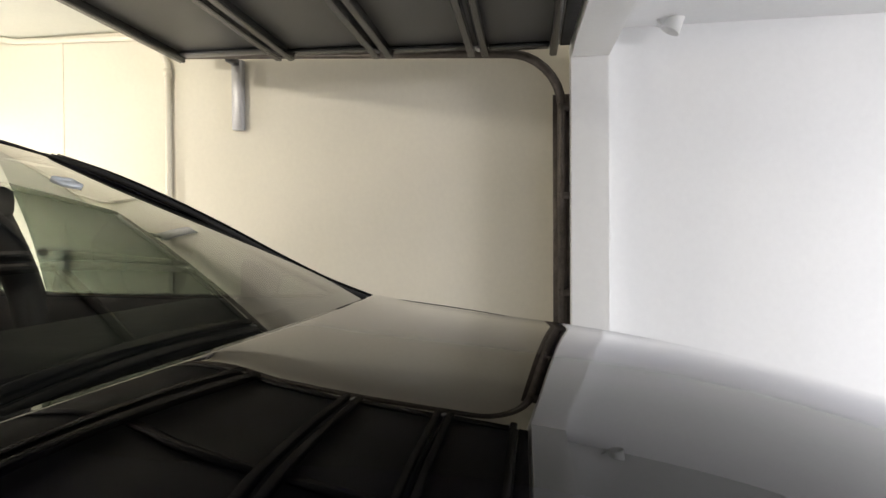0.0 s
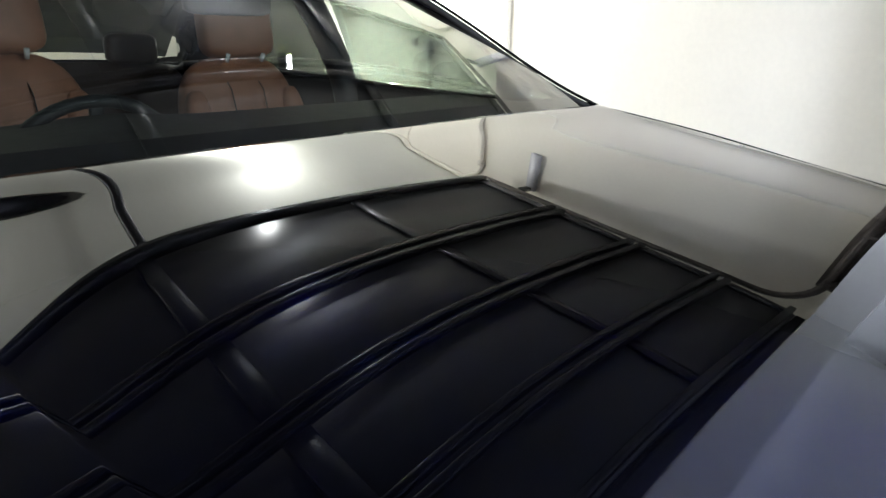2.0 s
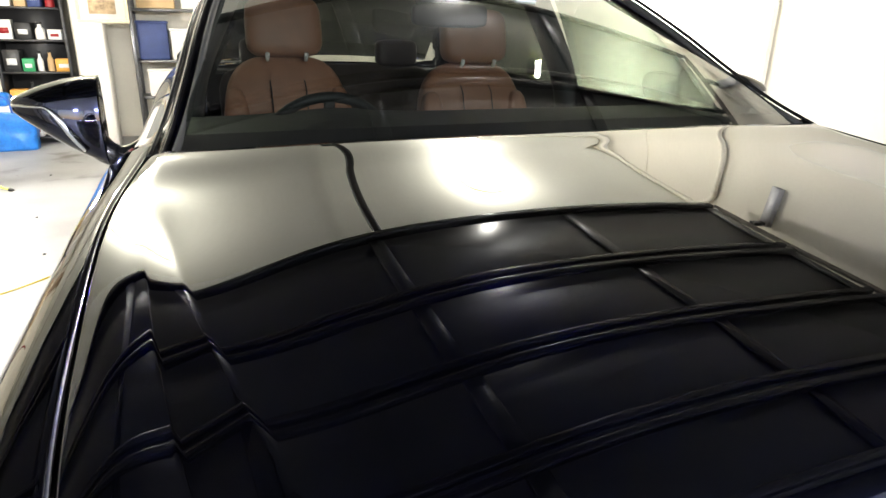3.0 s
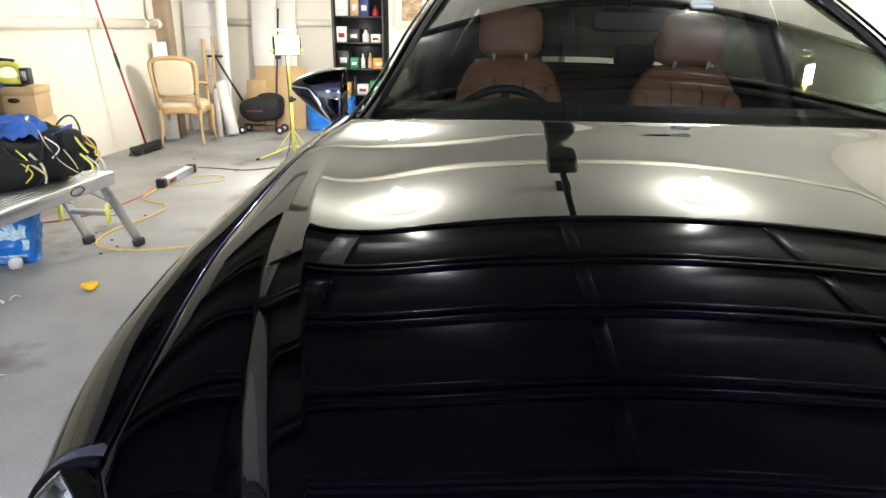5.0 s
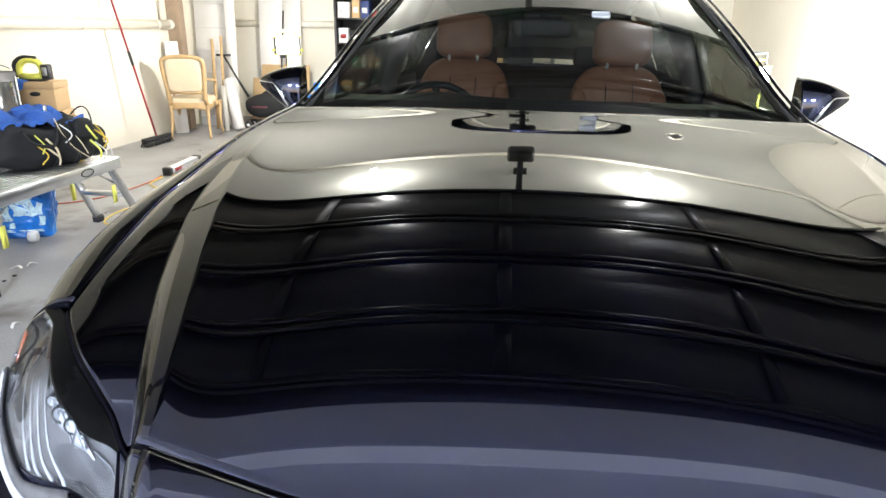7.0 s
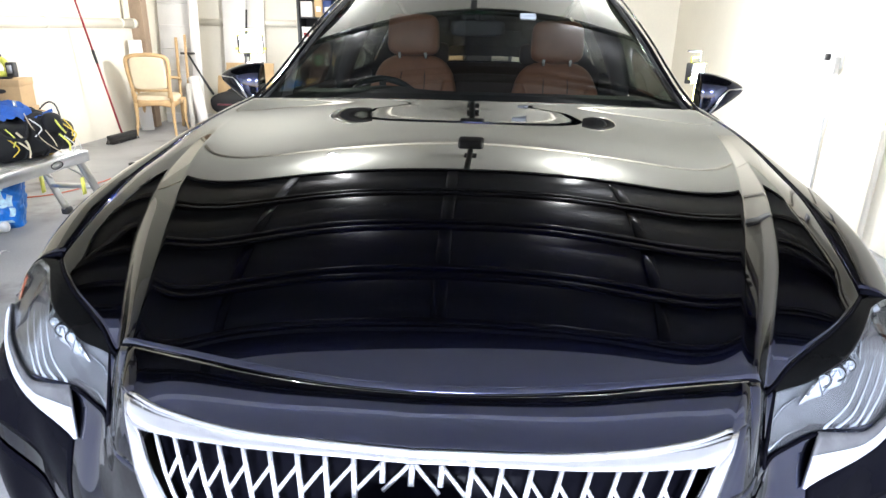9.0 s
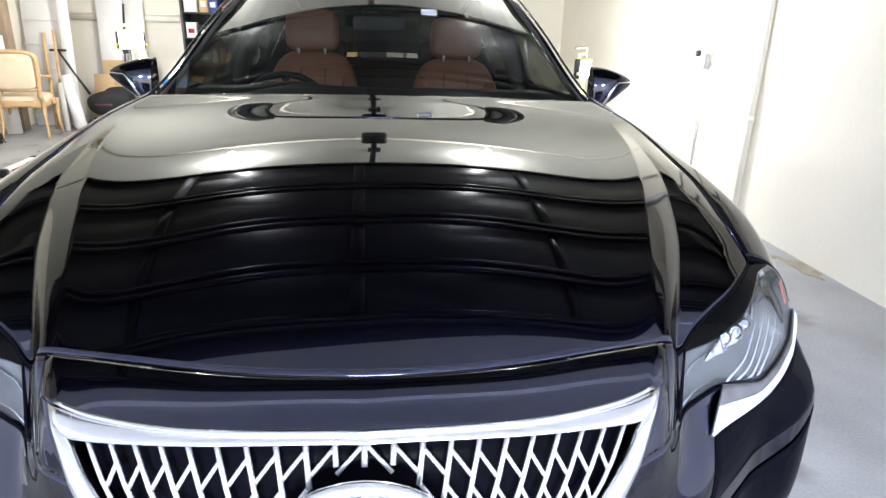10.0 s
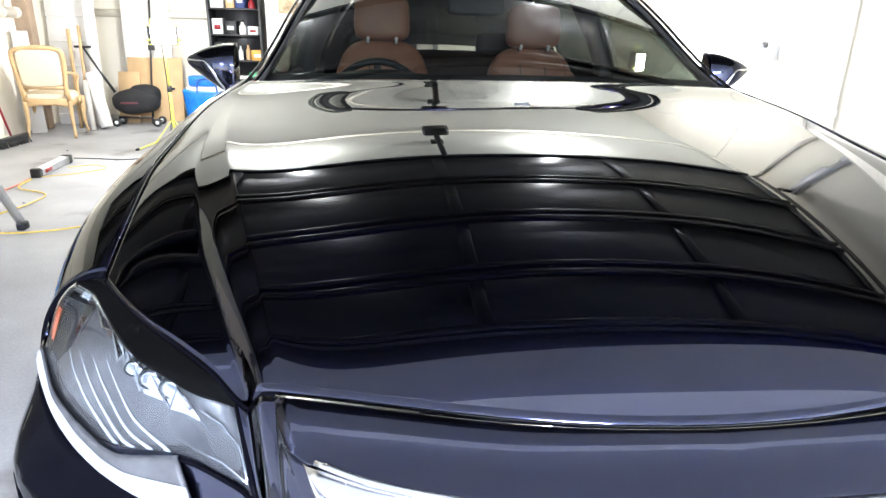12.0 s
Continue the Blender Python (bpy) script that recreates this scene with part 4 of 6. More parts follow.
    part("parcel_shelf", box(-0.70, 0.70, 4.3, 4.75, 1.06, 1.08, 0.006), CABIN_BLACK, car)
    for s in (-1, 1):
        for y0, y1 in ((1.76, 2.90), (2.95, 3.95)):
            part("door_card", box(s * 0.86 - 0.03, s * 0.86 + 0.03 - 0.02 * s, y0, y1, 0.38, 1.075, 0.02), CABIN_BLACK, car)
    rm = part("rear_view_mirror", soft_box(0.125, 0.02, 0.036, 5), CABIN_BLACK, car, "frameless cabin mirror")
    rm.location = (0.0, 2.32, 1.365)
    part("stem", tube([(0, 0.0, 0.02), (0, 0.02, 0.06)], 0.012, 8), CABIN_BLACK, rm)
    part("sensor_box", box(-0.08, 0.08, 0.02, 0.12, 0.035, 0.065, 0.012), CABIN_BLACK, rm)
    st = part("sticker", box(0.228 - 0.036, 0.228 + 0.036, -0.0015, 0.0015, -0.020, 0.020, 0.008, 2), STICKER, car, "small white sticker on the glass")
    st.matrix_local = Matrix.Translation((0, 2.262, 1.4185)) @ Matrix.Rotation(radians(-62), 4, "X")
    for x0, x1 in ((-0.60, 0.05), (0.10, 0.66)):
        w = part("wiper", tube(bezier([(x0, 1.66 + 0.05 * abs(x0), 1.060), ((x0 + x1) / 2, 1.655, 1.066), (x1, 1.675, 1.062)], 6), 0.008, 6), TRIM_BLACK, car)
    build_grille(car)
    return car


build_car()

# ---- garage door and its gear ----


def build_garage_door():
    door = thing("garage_door", "raised dark steel sectional garage door with stiffener ribs", "garage door")
    edges = (0.955, 1.405, 1.95, 2.535, 3.215)
    door.matrix_world = Matrix.Rotation(math.atan(SKEW), 4, "Z")

    def zz(y):
        return 2.345 + 0.025 * (y - 1.3)
    for i in range(4):
        a, b = edges[i] + 0.003, edges[i + 1] - 0.003
        p = part("panel", box(-2.60, 2.40, a, b, zz((a + b) / 2), zz((a + b) / 2) + 0.035, 0.004, 1), DOOR_STEEL, door)
        for y in ((a + 0.035), (b - 0.035)):
            part("rib", box(-2.60, 2.40, y - 0.020, y + 0.020, zz(y) - 0.055, zz(y) - 0.001, 0.006, 1), PANEL_RIB, p)
        # outer stiles nearest the lamps get lighter metal: their lamp light is in the colour
        for x in (-2.56, -1.36, -0.08, 1.18, 2.36):
            part("stile", box(x - 0.04, x + 0.04, a + 0.058, b - 0.058, zz((a + b) / 2) - 0.020, zz((a + b) / 2) - 0.001, 0.004, 1), DOOR_STEEL if abs(x) < 0.5 else PANEL_RIB if i < 3 else GALV if x < 0 else DOOR_RIB, p)
    # seal widened to a wedge that blocks the bright ceiling before the lintel
    seal = box(-2.60, 2.40, 0.86, 0.955, zz(0.9) + 0.002, zz(0.9) + 0.030, 0.004, 1)
    for v in seal.verts:
        if v.co.y < 0.9:
            v.co.y = 0.845 + 0.024 * v.co.x
    part("bottom_seal", seal, RUBBER, door, "black rubber seal along the leading edge, widened to hide the gap")
    for s in (-1, 1):
        for y in edges:
            y = min(max(y, 1.0), 3.18)
            part("roller", lathe([(0.0, -0.03), (0.022, -0.03), (0.022, 0.03), (0.0, 0.03)], 14, "X"), PLASTIC_W, door).location = (2.43 if s > 0 else -2.63, y, zz(y) + 0.015)
    return door


build_garage_door()


def build_track(s):
    t = thing("door_track", "dark steel garage door track with a curved top", "door track", group="door tracks")
    x = 2.475 if s > 0 else -2.675
    path = [(x, 1.01, 0.0), (x, 1.01, 2.02)] + [(x, 1.01 + 0.32 * (1 - math.cos(a)), 2.02 + 0.32 * math.sin(a)) for a in (math.pi / 2 * k / 8 for k in range(1, 9))] + [(x, 3.36, 2.44)]
    part("rail", tube(path, 0.026, 4), TRACK, t)
    part("angle", box(x + s * 0.03 - 0.004, x + s * 0.03 + 0.004, 0.965, 1.06, 0, 2.1, 0.002, 1), TRACK, t)
    for z in (0.4, 0.95, 1.5, 2.0):
        part("clip", box(x - 0.02, x + 0.02, 0.966, 1.03, z, z + 0.04, 0.004, 1), TRACK, t)
    return t


build_track(1)
build_track(-1)


def build_opener():
    o = thing("door_opener", "black garage door opener with a long steel rail", "door opener")
    x = -0.08
    part("motor_unit", box(x - 0.12, x + 0.12, 4.30, 4.475, 2.40, 2.52, 0.03, 3), PLASTIC_K, o)
    part("rail", box(x - 0.025, x + 0.025, 3.30, 4.31, 2.50, 2.535, 0.004, 1), PLASTIC_K, o)
    part("hanger", box(x - 0.012, x + 0.012, 4.40, 4.43, 2.515, ZC - 0.03, 0.002, 1), DOOR_RIB, o)
    part("ceiling_mount", box(x - 0.06, x + 0.06, 4.29, 4.44, ZC - 0.038, ZC - 0.001, 0.008, 2), PLASTIC_K, o)
    part("arm", box(x - 0.02, x + 0.02, 3.20, 3.40, 2.475, 2.505, 0.004, 1), PLASTIC_K, o)
    return o


build_opener()


def build_ceiling_lamp(x, y):
    c = thing("ceiling_lamp", "round warm white ceiling lamp", "ceiling lamp", (x, y, 0), group="ceiling lamps")
    b = lathe([(0.0, ZC - 0.085), (0.10, ZC - 0.08), (0.17, ZC - 0.06), (0.21, ZC - 0.016)], 28)
    d = part("diffuser", b, LIGHT_WARM, c)
    d.visible_shadow = False
    part("base", lathe([(0.0, ZC - 0.015), (0.19, ZC - 0.015), (0.19, ZC), (0.0, ZC)], 28), PLASTIC_W, c)


for x, y in ((-1.42, 4.22), (1.02, 4.25)):
    build_ceiling_lamp(x, y)


# assumed fixture, out of view, to go with the added carport fill lamp
def build_added_tube():
    c = thing("added_tube", "unseen white ceiling tube added to brighten the carport", "ceiling light")
    part("body", box(-0.62, 0.62, -4.45, -4.35, 2.48, ZO, 0.01), PLASTIC_W, c)
    part("tube", tube([(-0.60, -4.4, 2.465), (0.60, -4.4, 2.465)], 0.014, 10), LIGHT_TUBE, c)


build_added_tube()


def build_conduit():
    c = thing("conduit", "cream painted pipe running up the wall and bending along the ceiling", "pipe")
    x = XR - 0.024
    pts = [(x, 3.565, 0.0), (x, 3.565, 2.44), (x, 3.60, 2.52), (x, 3.74, 2.63), (x, 4.70, 2.655), (x - 0.14, 4.86, 2.658), (x - 3.5, 4.86, 2.658), (XL + 0.02, 4.86, 2.658)]
    part("pipe", tube(pts, 0.020, 12), PIPE, c)
    for z in (0.76, 2.36):
        part("collar", lathe([(0.0, 0), (0.028, 0), (0.028, 0.05), (0.0, 0.05)], 16), PIPE, c).location = (x, 3.565, z)


build_conduit()


def build_hanger_plate():
    h = thing("hanger_plate", "galvanised steel angle bracket on the wall under the door rail", "bracket")
    part("plate", box(XR - 0.05, XR - 0.003, 3.03, 3.10, 1.99, 2.44, 0.003, 1), GALV, h)
    part("flange", box(XR - 0.16, XR - 0.05, 3.045, 3.085, 2.40, 2.44, 0.003, 1), DOOR_RIB, h)


build_hanger_plate()


def build_outlet():
    o = thing("wall_outlet", "white wall outlet with plugged-in adapters and hanging cables", "outlet")
    y, z, x = 4.40, 1.185, XR
    grey = mat("grey_plug_plastic", (0.40, 0.40, 0.39), 0.45, 0, 20, 0.08)
    part("plate", box(x - 0.012, x - 0.001, y - 0.08, y + 0.05, z - 0.06, z + 0.06, 0.004, 2), PLASTIC_W, o)
    part("adapter", box(x - 0.06, x - 0.012, y - 0.075, y - 0.005, z - 0.10, z + 0.03, 0.01, 2), grey, o)
    part("plug", lathe([(0.0, x - 0.045), (0.026, x - 0.045), (0.028, x - 0.012), (0.0, x - 0.012)], 14, "X"), PLASTIC_K, o).location = (0, y + 0.12, z + 0.02)
    part("back_box", box(x - 0.012, x - 0.001, y + 0.09, y + 0.15, z - 0.02, z + 0.06, 0.003, 1), PLASTIC_W, o)
    for k in range(3):
        pts = bezier([(x - 0.045, y - 0.05 + 0.02 * k, z - 0.09), (x - 0.04, y - 0.07 + 0.05 * k, z - 0.24), (x - 0.02, y - 0.03 + 0.015 * k, z - 0.5), (x - 0.015, y - 0.03 + 0.01 * k, 0.06)], 8)
        part("cable", tube(pts, 0.005, 6), grey, o)


build_outlet()


def build_flood():
    f = thing("security_light", "small white security floodlight on the carport wall", "wall light")
    x, y, z = XR, 0.42, 2.535
    part("base", lathe([(0.0, x - 0.03), (0.045, x - 0.03), (0.05, x - 0.001), (0.0, x - 0.001)], 18, "X"), PLASTIC_W, f).location = (0, y + 0.02, z + 0.02)
    part("arm", tube(bezier([(x - 0.03, y + 0.02, z + 0.03), (x - 0.09, y + 0.01, z + 0.035), (x - 0.11, y - 0.02, z)], 5), 0.012, 8), PLASTIC_W, f)
    hd = lathe([(0.0, 0.06), (0.035, 0.055), (0.045, 0.0), (0.055, -0.06), (0.048, -0.062), (0.03, -0.03), (0.0, -0.03)], 20)
    hd.transform(Matrix.Translation((x - 0.12, y - 0.04, z - 0.04)) @ Matrix.Rotation(radians(28), 4, "X"))
    part("head", hd, PLASTIC_W, f)
    part("tube", tube(bezier([(x - 0.03, y + 0.06, z + 0.05), (x - 0.10, y + 0.07, z + 0.02), (x - 0.10, y + 0.03, z - 0.06)], 5), 0.008, 8), PLASTIC_W, f)


build_flood()

# ---- things along the west side of the garage ----


def cable(name, pts, r, material, label):
    return tagged(part(name, tube(bezier(pts, 10), r, 6), material, None, label), label, "cable")


def build_work_light(name_label, at, rz, group, head_rz):
    """Yellow tripod with a lamp head on a cross arm."""
    w = thing("work_light", name_label, "work light", at, rz, group=group)
    for k in range(3):
        a = radians(90 + 120 * k)
        c, s = math.cos(a), math.sin(a)
        leg = part("leg", box(-0.012, 0.012, 0.03, 0.42, -0.006, 0.006, 0.004, 1, Matrix.Translation((0, 0, 0.13)) @ Matrix.Rotation(a - math.pi / 2, 4, "Z") @ Matrix.Rotation(radians(-17), 4, "X")), YELLOW, w)
        part("foot", box(-0.016, 0.016, 0.40, 0.44, -0.012, 0.012, 0.005, 1, Matrix.Translation((0, 0, 0.132)) @ Matrix.Rotation(a - math.pi / 2, 4, "Z") @ Matrix.Rotation(radians(-17), 4, "X")), RUBBER, leg)
        part("brace", tube([(0.0, 0.0, 0.30), (0.2 * c, 0.2 * s, 0.075)], 0.006, 6), YELLOW, leg)
    part("pole", tube([(0, 0, 0.06), (0, 0, 0.62)], 0.016, 12), YELLOW, w)
    part("upper_pole", tube([(0, 0, 0.60), (0, 0, 1.12)], 0.011, 12), YELLOW, w)
    part("collar", lathe([(0.0, 0.58), (0.026, 0.58), (0.026, 0.64), (0.0, 0.64)], 14), PLASTIC_K, w)
    part("knob", lathe([(0.0, 0.0), (0.014, 0.0), (0.014, 0.03), (0.0, 0.03)], 10, "X"), PLASTIC_K, w).location = (0.024, 0, 0.61)
    m = Matrix.Rotation(radians(head_rz), 4, "Z")
    part("arm", box(-0.17, 0.17, -0.012, 0.012, 1.09, 1.115, 0.004, 1, m), YELLOW, w)
    head = part("lamp_head", box(-0.14, 0.14, -0.015, 0.06, 1.05, 1.25, 0.015, 2, m), PLASTIC_K, w)
    part("lamp_face", box(-0.115, 0.115, -0.019, -0.016, 1.07, 1.23, 0.0, 2, m), LIGHT_WORK, head)
    for z in (1.055, 1.235):
        part("guard", box(-0.15, 0.15, -0.024, -0.02, z, z + 0.01, 0.001, 1, m), YELLOW, head)
    part("handle", tube([m @ Vector(p) for p in ((-0.10, 0.03, 1.24), (-0.10, 0.03, 1.30), (0.10, 0.03, 1.30), (0.10, 0.03, 1.24))], 0.009, 8), YELLOW, head)
    return w


build_work_light("lit work lamp on a yellow tripod stand", (-2.68, 6.47, 0), 8, "work lights", 20)
second = build_work_light("lit work lamp on a short yellow tripod beside the wall", (1.89, 5.19, 0), 40, "work lights", 10)
second.scale = (0.89, 0.89, 0.89)
part("crossbar", tube([(-0.17, 0.02, 1.36), (0.05, 0.02, 1.36), (0.05, 0.02, 1.10)], 0.008, 8), DOOR_RIB, second)


def build_chair():
    c = thing("dining_chair", "cream upholstered armchair-style dining chair with pale carved wood frame", "chair", (-4.17, 6.92, 0), 14)
    c.scale = (1.07, 1.07, 1.07)
    for x in (-0.205, 0.205):
        part("leg", tube(bezier([(x * 1.08, -0.03, 0.0), (x, 0.02, 0.2), (x, 0.03, 0.40)], 5), [0.015] * 4 + [0.019] * 3 + [0.022] * 4, 10), WOOD, c)
    for x in (-0.245, 0.245):
        part("leg", tube(bezier([(x * 1.04, 0.49, 0.0), (x * 0.98, 0.45, 0.16), (x, 0.46, 0.40)], 5), [0.013] * 4 + [0.019] * 3 + [0.027] * 4, 10), WOOD, c)

    def rail(u, v):
        t = u * 2 * math.pi
        x, y = 0.26 * math.copysign(abs(math.cos(t)) ** 0.5, math.cos(t)), 0.25 + 0.25 * math.copysign(abs(math.sin(t)) ** 0.5, math.sin(t))
        return Vector((x * (0.86 + 0.14 * (y / 0.5)), y, 0.335 + 0.075 * v + 0.012 * math.cos(4 * t) * (1 - v)))
    thick(part("seat_frame", grid(rail, 40, 3), WOOD, c), 0.022)
    seat = soft_box(0.245, 0.235, 0.05, 5, 14)
    seat.transform(Matrix.Translation((0, 0.25, 0.42)))
    part("seat", seat, FABRIC, c)
    lean = Matrix.Translation((0, 0.0, 0.46)) @ Matrix.Rotation(radians(9), 4, "X")
    frame_pts = bezier([(-0.19, 0, -0.02), (-0.205, 0, 0.12), (-0.225, 0, 0.36), (-0.19, 0, 0.445), (0, 0, 0.47), (0.19, 0, 0.445), (0.225, 0, 0.36), (0.205, 0, 0.12), (0.19, 0, -0.02)], 6)
    part("back_frame", tube([lean @ p for p in frame_pts], 0.024, 8, tube([lean @ Vector((-0.205, 0, 0.07)), lean @ Vector((0.205, 0, 0.07))], 0.020, 8)), WOOD, c)
    pad = soft_box(0.19, 0.025, 0.185, 6, 14)
    pad.transform(lean @ Matrix.Translation((0, -0.004, 0.265)))
    part("backrest", pad, FABRIC, c)
    for x in (-0.22, 0.22):
        part("upright", tube([(x * 0.92, 0.03, 0.38), lean @ Vector((x * 0.93, 0, 0.05))], 0.022, 8), WOOD, c)
        part("arm", tube(bezier([lean @ Vector((x, 0.0, 0.22)), (x * 1.18, 0.12, 0.66), (x * 1.20, 0.30, 0.63), (x * 1.12, 0.32, 0.55), (x * 1.08, 0.34, 0.42)], 6), 0.015, 8), WOOD, c)


build_chair()


def build_broom():
    b = thing("broom", "push broom with a red handle leaning on the wall", "broom")
    foot, top = Vector((-4.36, 6.46, 0.09)), Vector((-4.60, 6.22, 1.95))
    d = top - foot
    part("handle", tube([foot, foot + d * 0.48], 0.012, 10), RED, b)
    part("upper_handle", tube([foot + d * 0.48, top], 0.012, 10), RED, b)
    part("joint", tube([foot + d * 0.44, foot + d * 0.52], 0.017, 10), PLASTIC_K, b)
    m = Matrix.Translation((-4.36, 6.46, 0)) @ Matrix.Rotation(radians(87), 4, "Z")
    part("head", box(-0.26, 0.26, -0.03, 0.03, 0.06, 0.10, 0.01, 2, m), PLASTIC_K, b)
    rnd = random.Random(4)
    br = bmesh.new()
    for i in range(120):
        x, y = -0.245 + 0.49 * (i // 4) / 29, -0.025 + 0.05 * (i % 4) / 3
        tube([m @ Vector((x, y, 0.065)), m @ Vector((x + rnd.uniform(-0.02, 0.02), y * 1.9 + rnd.uniform(-0.01, 0.01), 0.0))], 0.006, 3, br)
    part("bristles", br, RUBBER, b)


build_broom()


def build_west_pipe():
    p = thing("wall_pipe", "wide cream painted pipe along the wall at chest height", "pipe")
    part("pipe", tube([(XL + 0.065, YD1 + 0.01, 1.34), (XL + 0.065, 7.53, 1.345)], 0.055, 18), PIPE, p)
    part("end_cap", tube([(XL + 0.065, 7.47, 1.345), (XL + 0.065, 7.54, 1.345)], 0.062, 18), PIPE, p)
    for y in (2.2, 4.0, 5.8, 7.2):
        part("clamp", tube([(XL + 0.065, y, 1.345), (XL + 0.065, y + 0.04, 1.345)], 0.06, 18), PIPE, p)
    part("riser", tube([(XL + 0.05, 7.38, 1.38), (XL + 0.05, 7.40, ZC)], 0.022, 10), PIPE, p)
    q = thing("wall_pipe", "cream pipe along the back wall", "pipe")
    part("pipe", tube([(-4.45, YB - 0.07, 1.38), (-2.85, YB - 0.07, 1.38)], 0.05, 16), PIPE, q)
    part("end_cap", tube([(-2.90, YB - 0.07, 1.38), (-2.83, YB - 0.07, 1.38)], 0.057, 16), PIPE, q)


build_west_pipe()
structure("column", box(XL, XL + 0.17, 7.58, 7.72, 0, ZC, 0.004, 1), mat("raw_timber", (0.30, 0.22, 0.15), 0.7, 0, 5, 0.25, 0.3, 60), "bare timber stud against the wall", "column")
structure("wall_strip", box(XL, XL + 0.012, 4.62, 4.70, 0, ZC, 0.002, 1), WALL_CREAM, "cream cover strip on the wall", "trim")


def build_platform():
    p = thing("work_platform", "folding aluminium work platform with ribbed deck and black feet", "work platform")
    x0, x1, y0, y1, z = -3.07, -2.73, 2.22, 3.36, 0.515
    part("deck", box(x0, x1, y0, y1, z - 0.012, z, 0.004, 1), ALU, p)
    for i in range(9):
        x = x0 + 0.02 + (x1 - x0 - 0.04) * i / 8
        part("slat", box(x - 0.012, x + 0.012, y0 + 0.005, y1 - 0.005, z, z + 0.004, 0.0015, 1), ALU, p)
    for x in (x0, x1):
        rail = part("side_rail", box(x - 0.012, x + 0.012, y0, y1, z - 0.075, z + 0.002, 0.005, 1), ALU, p)
        sgn = 1 if x == x1 else -1
        ring = [Vector((x + sgn * 0.0135, 3.02 + 0.055 * math.cos(a), z - 0.038 + 0.022 * math.sin(a))) for a in (2 * math.pi * i / 24 for i in range(24))]
        part("maker_plate", tube(ring, 0.004, 6, None, True), PLASTIC_K, rail)
    for ya, yb in ((y1 - 0.10, y1 + 0.14), (y0 + 0.10, y0 - 0.06)):
        for x, fx in ((x0 + 0.02, x0 + 0.01), (x1 - 0.02, x1 + 0.01)):
            a, b = Vector((x, ya, z - 0.02)), Vector((fx, yb, 0.03))
            d = b - a
            m = Matrix.Translation((a + b) / 2) @ d.to_track_quat("Z", "Y").to_matrix().to_4x4()
            leg = part("leg", box(-0.012, 0.012, -0.028, 0.028, -d.length / 2, d.length / 2, 0.004, 1, m), ALU, p)
            part("foot", box(fx - 0.026, fx + 0.026, yb - 0.036, yb + 0.036, 0, 0.05, 0.008, 1), RUBBER, leg)
            part("sticker", box(x + 0.012, x + 0.0145, ya - 0.01, ya + 0.03, 0.22, 0.34, 0.0, 1), YELLOW, leg)
        ym = ya + (yb - ya) * 0.52
        part("rung", box(x0 + 0.02, x1 - 0.02, ym - 0.03, ym + 0.03, 0.235, 0.262, 0.005, 1), ALU, p)
        for x in (x0 + 0.03, x1 - 0.03):
            part("stay", tube([(x, ya - 0.14 if yb > ya else ya + 0.14, z - 0.05), (x, ym, 0.30)], 0.006, 6), ALU, p)


build_platform()


def rough(bm, amount, scale, seed):
    """Creases a form with noise."""
    for v in bm.verts:
        n = noise.noise_vector(v.co * scale + Vector((seed, seed * 2, 0)))
        v.co += n * amount
    return bm


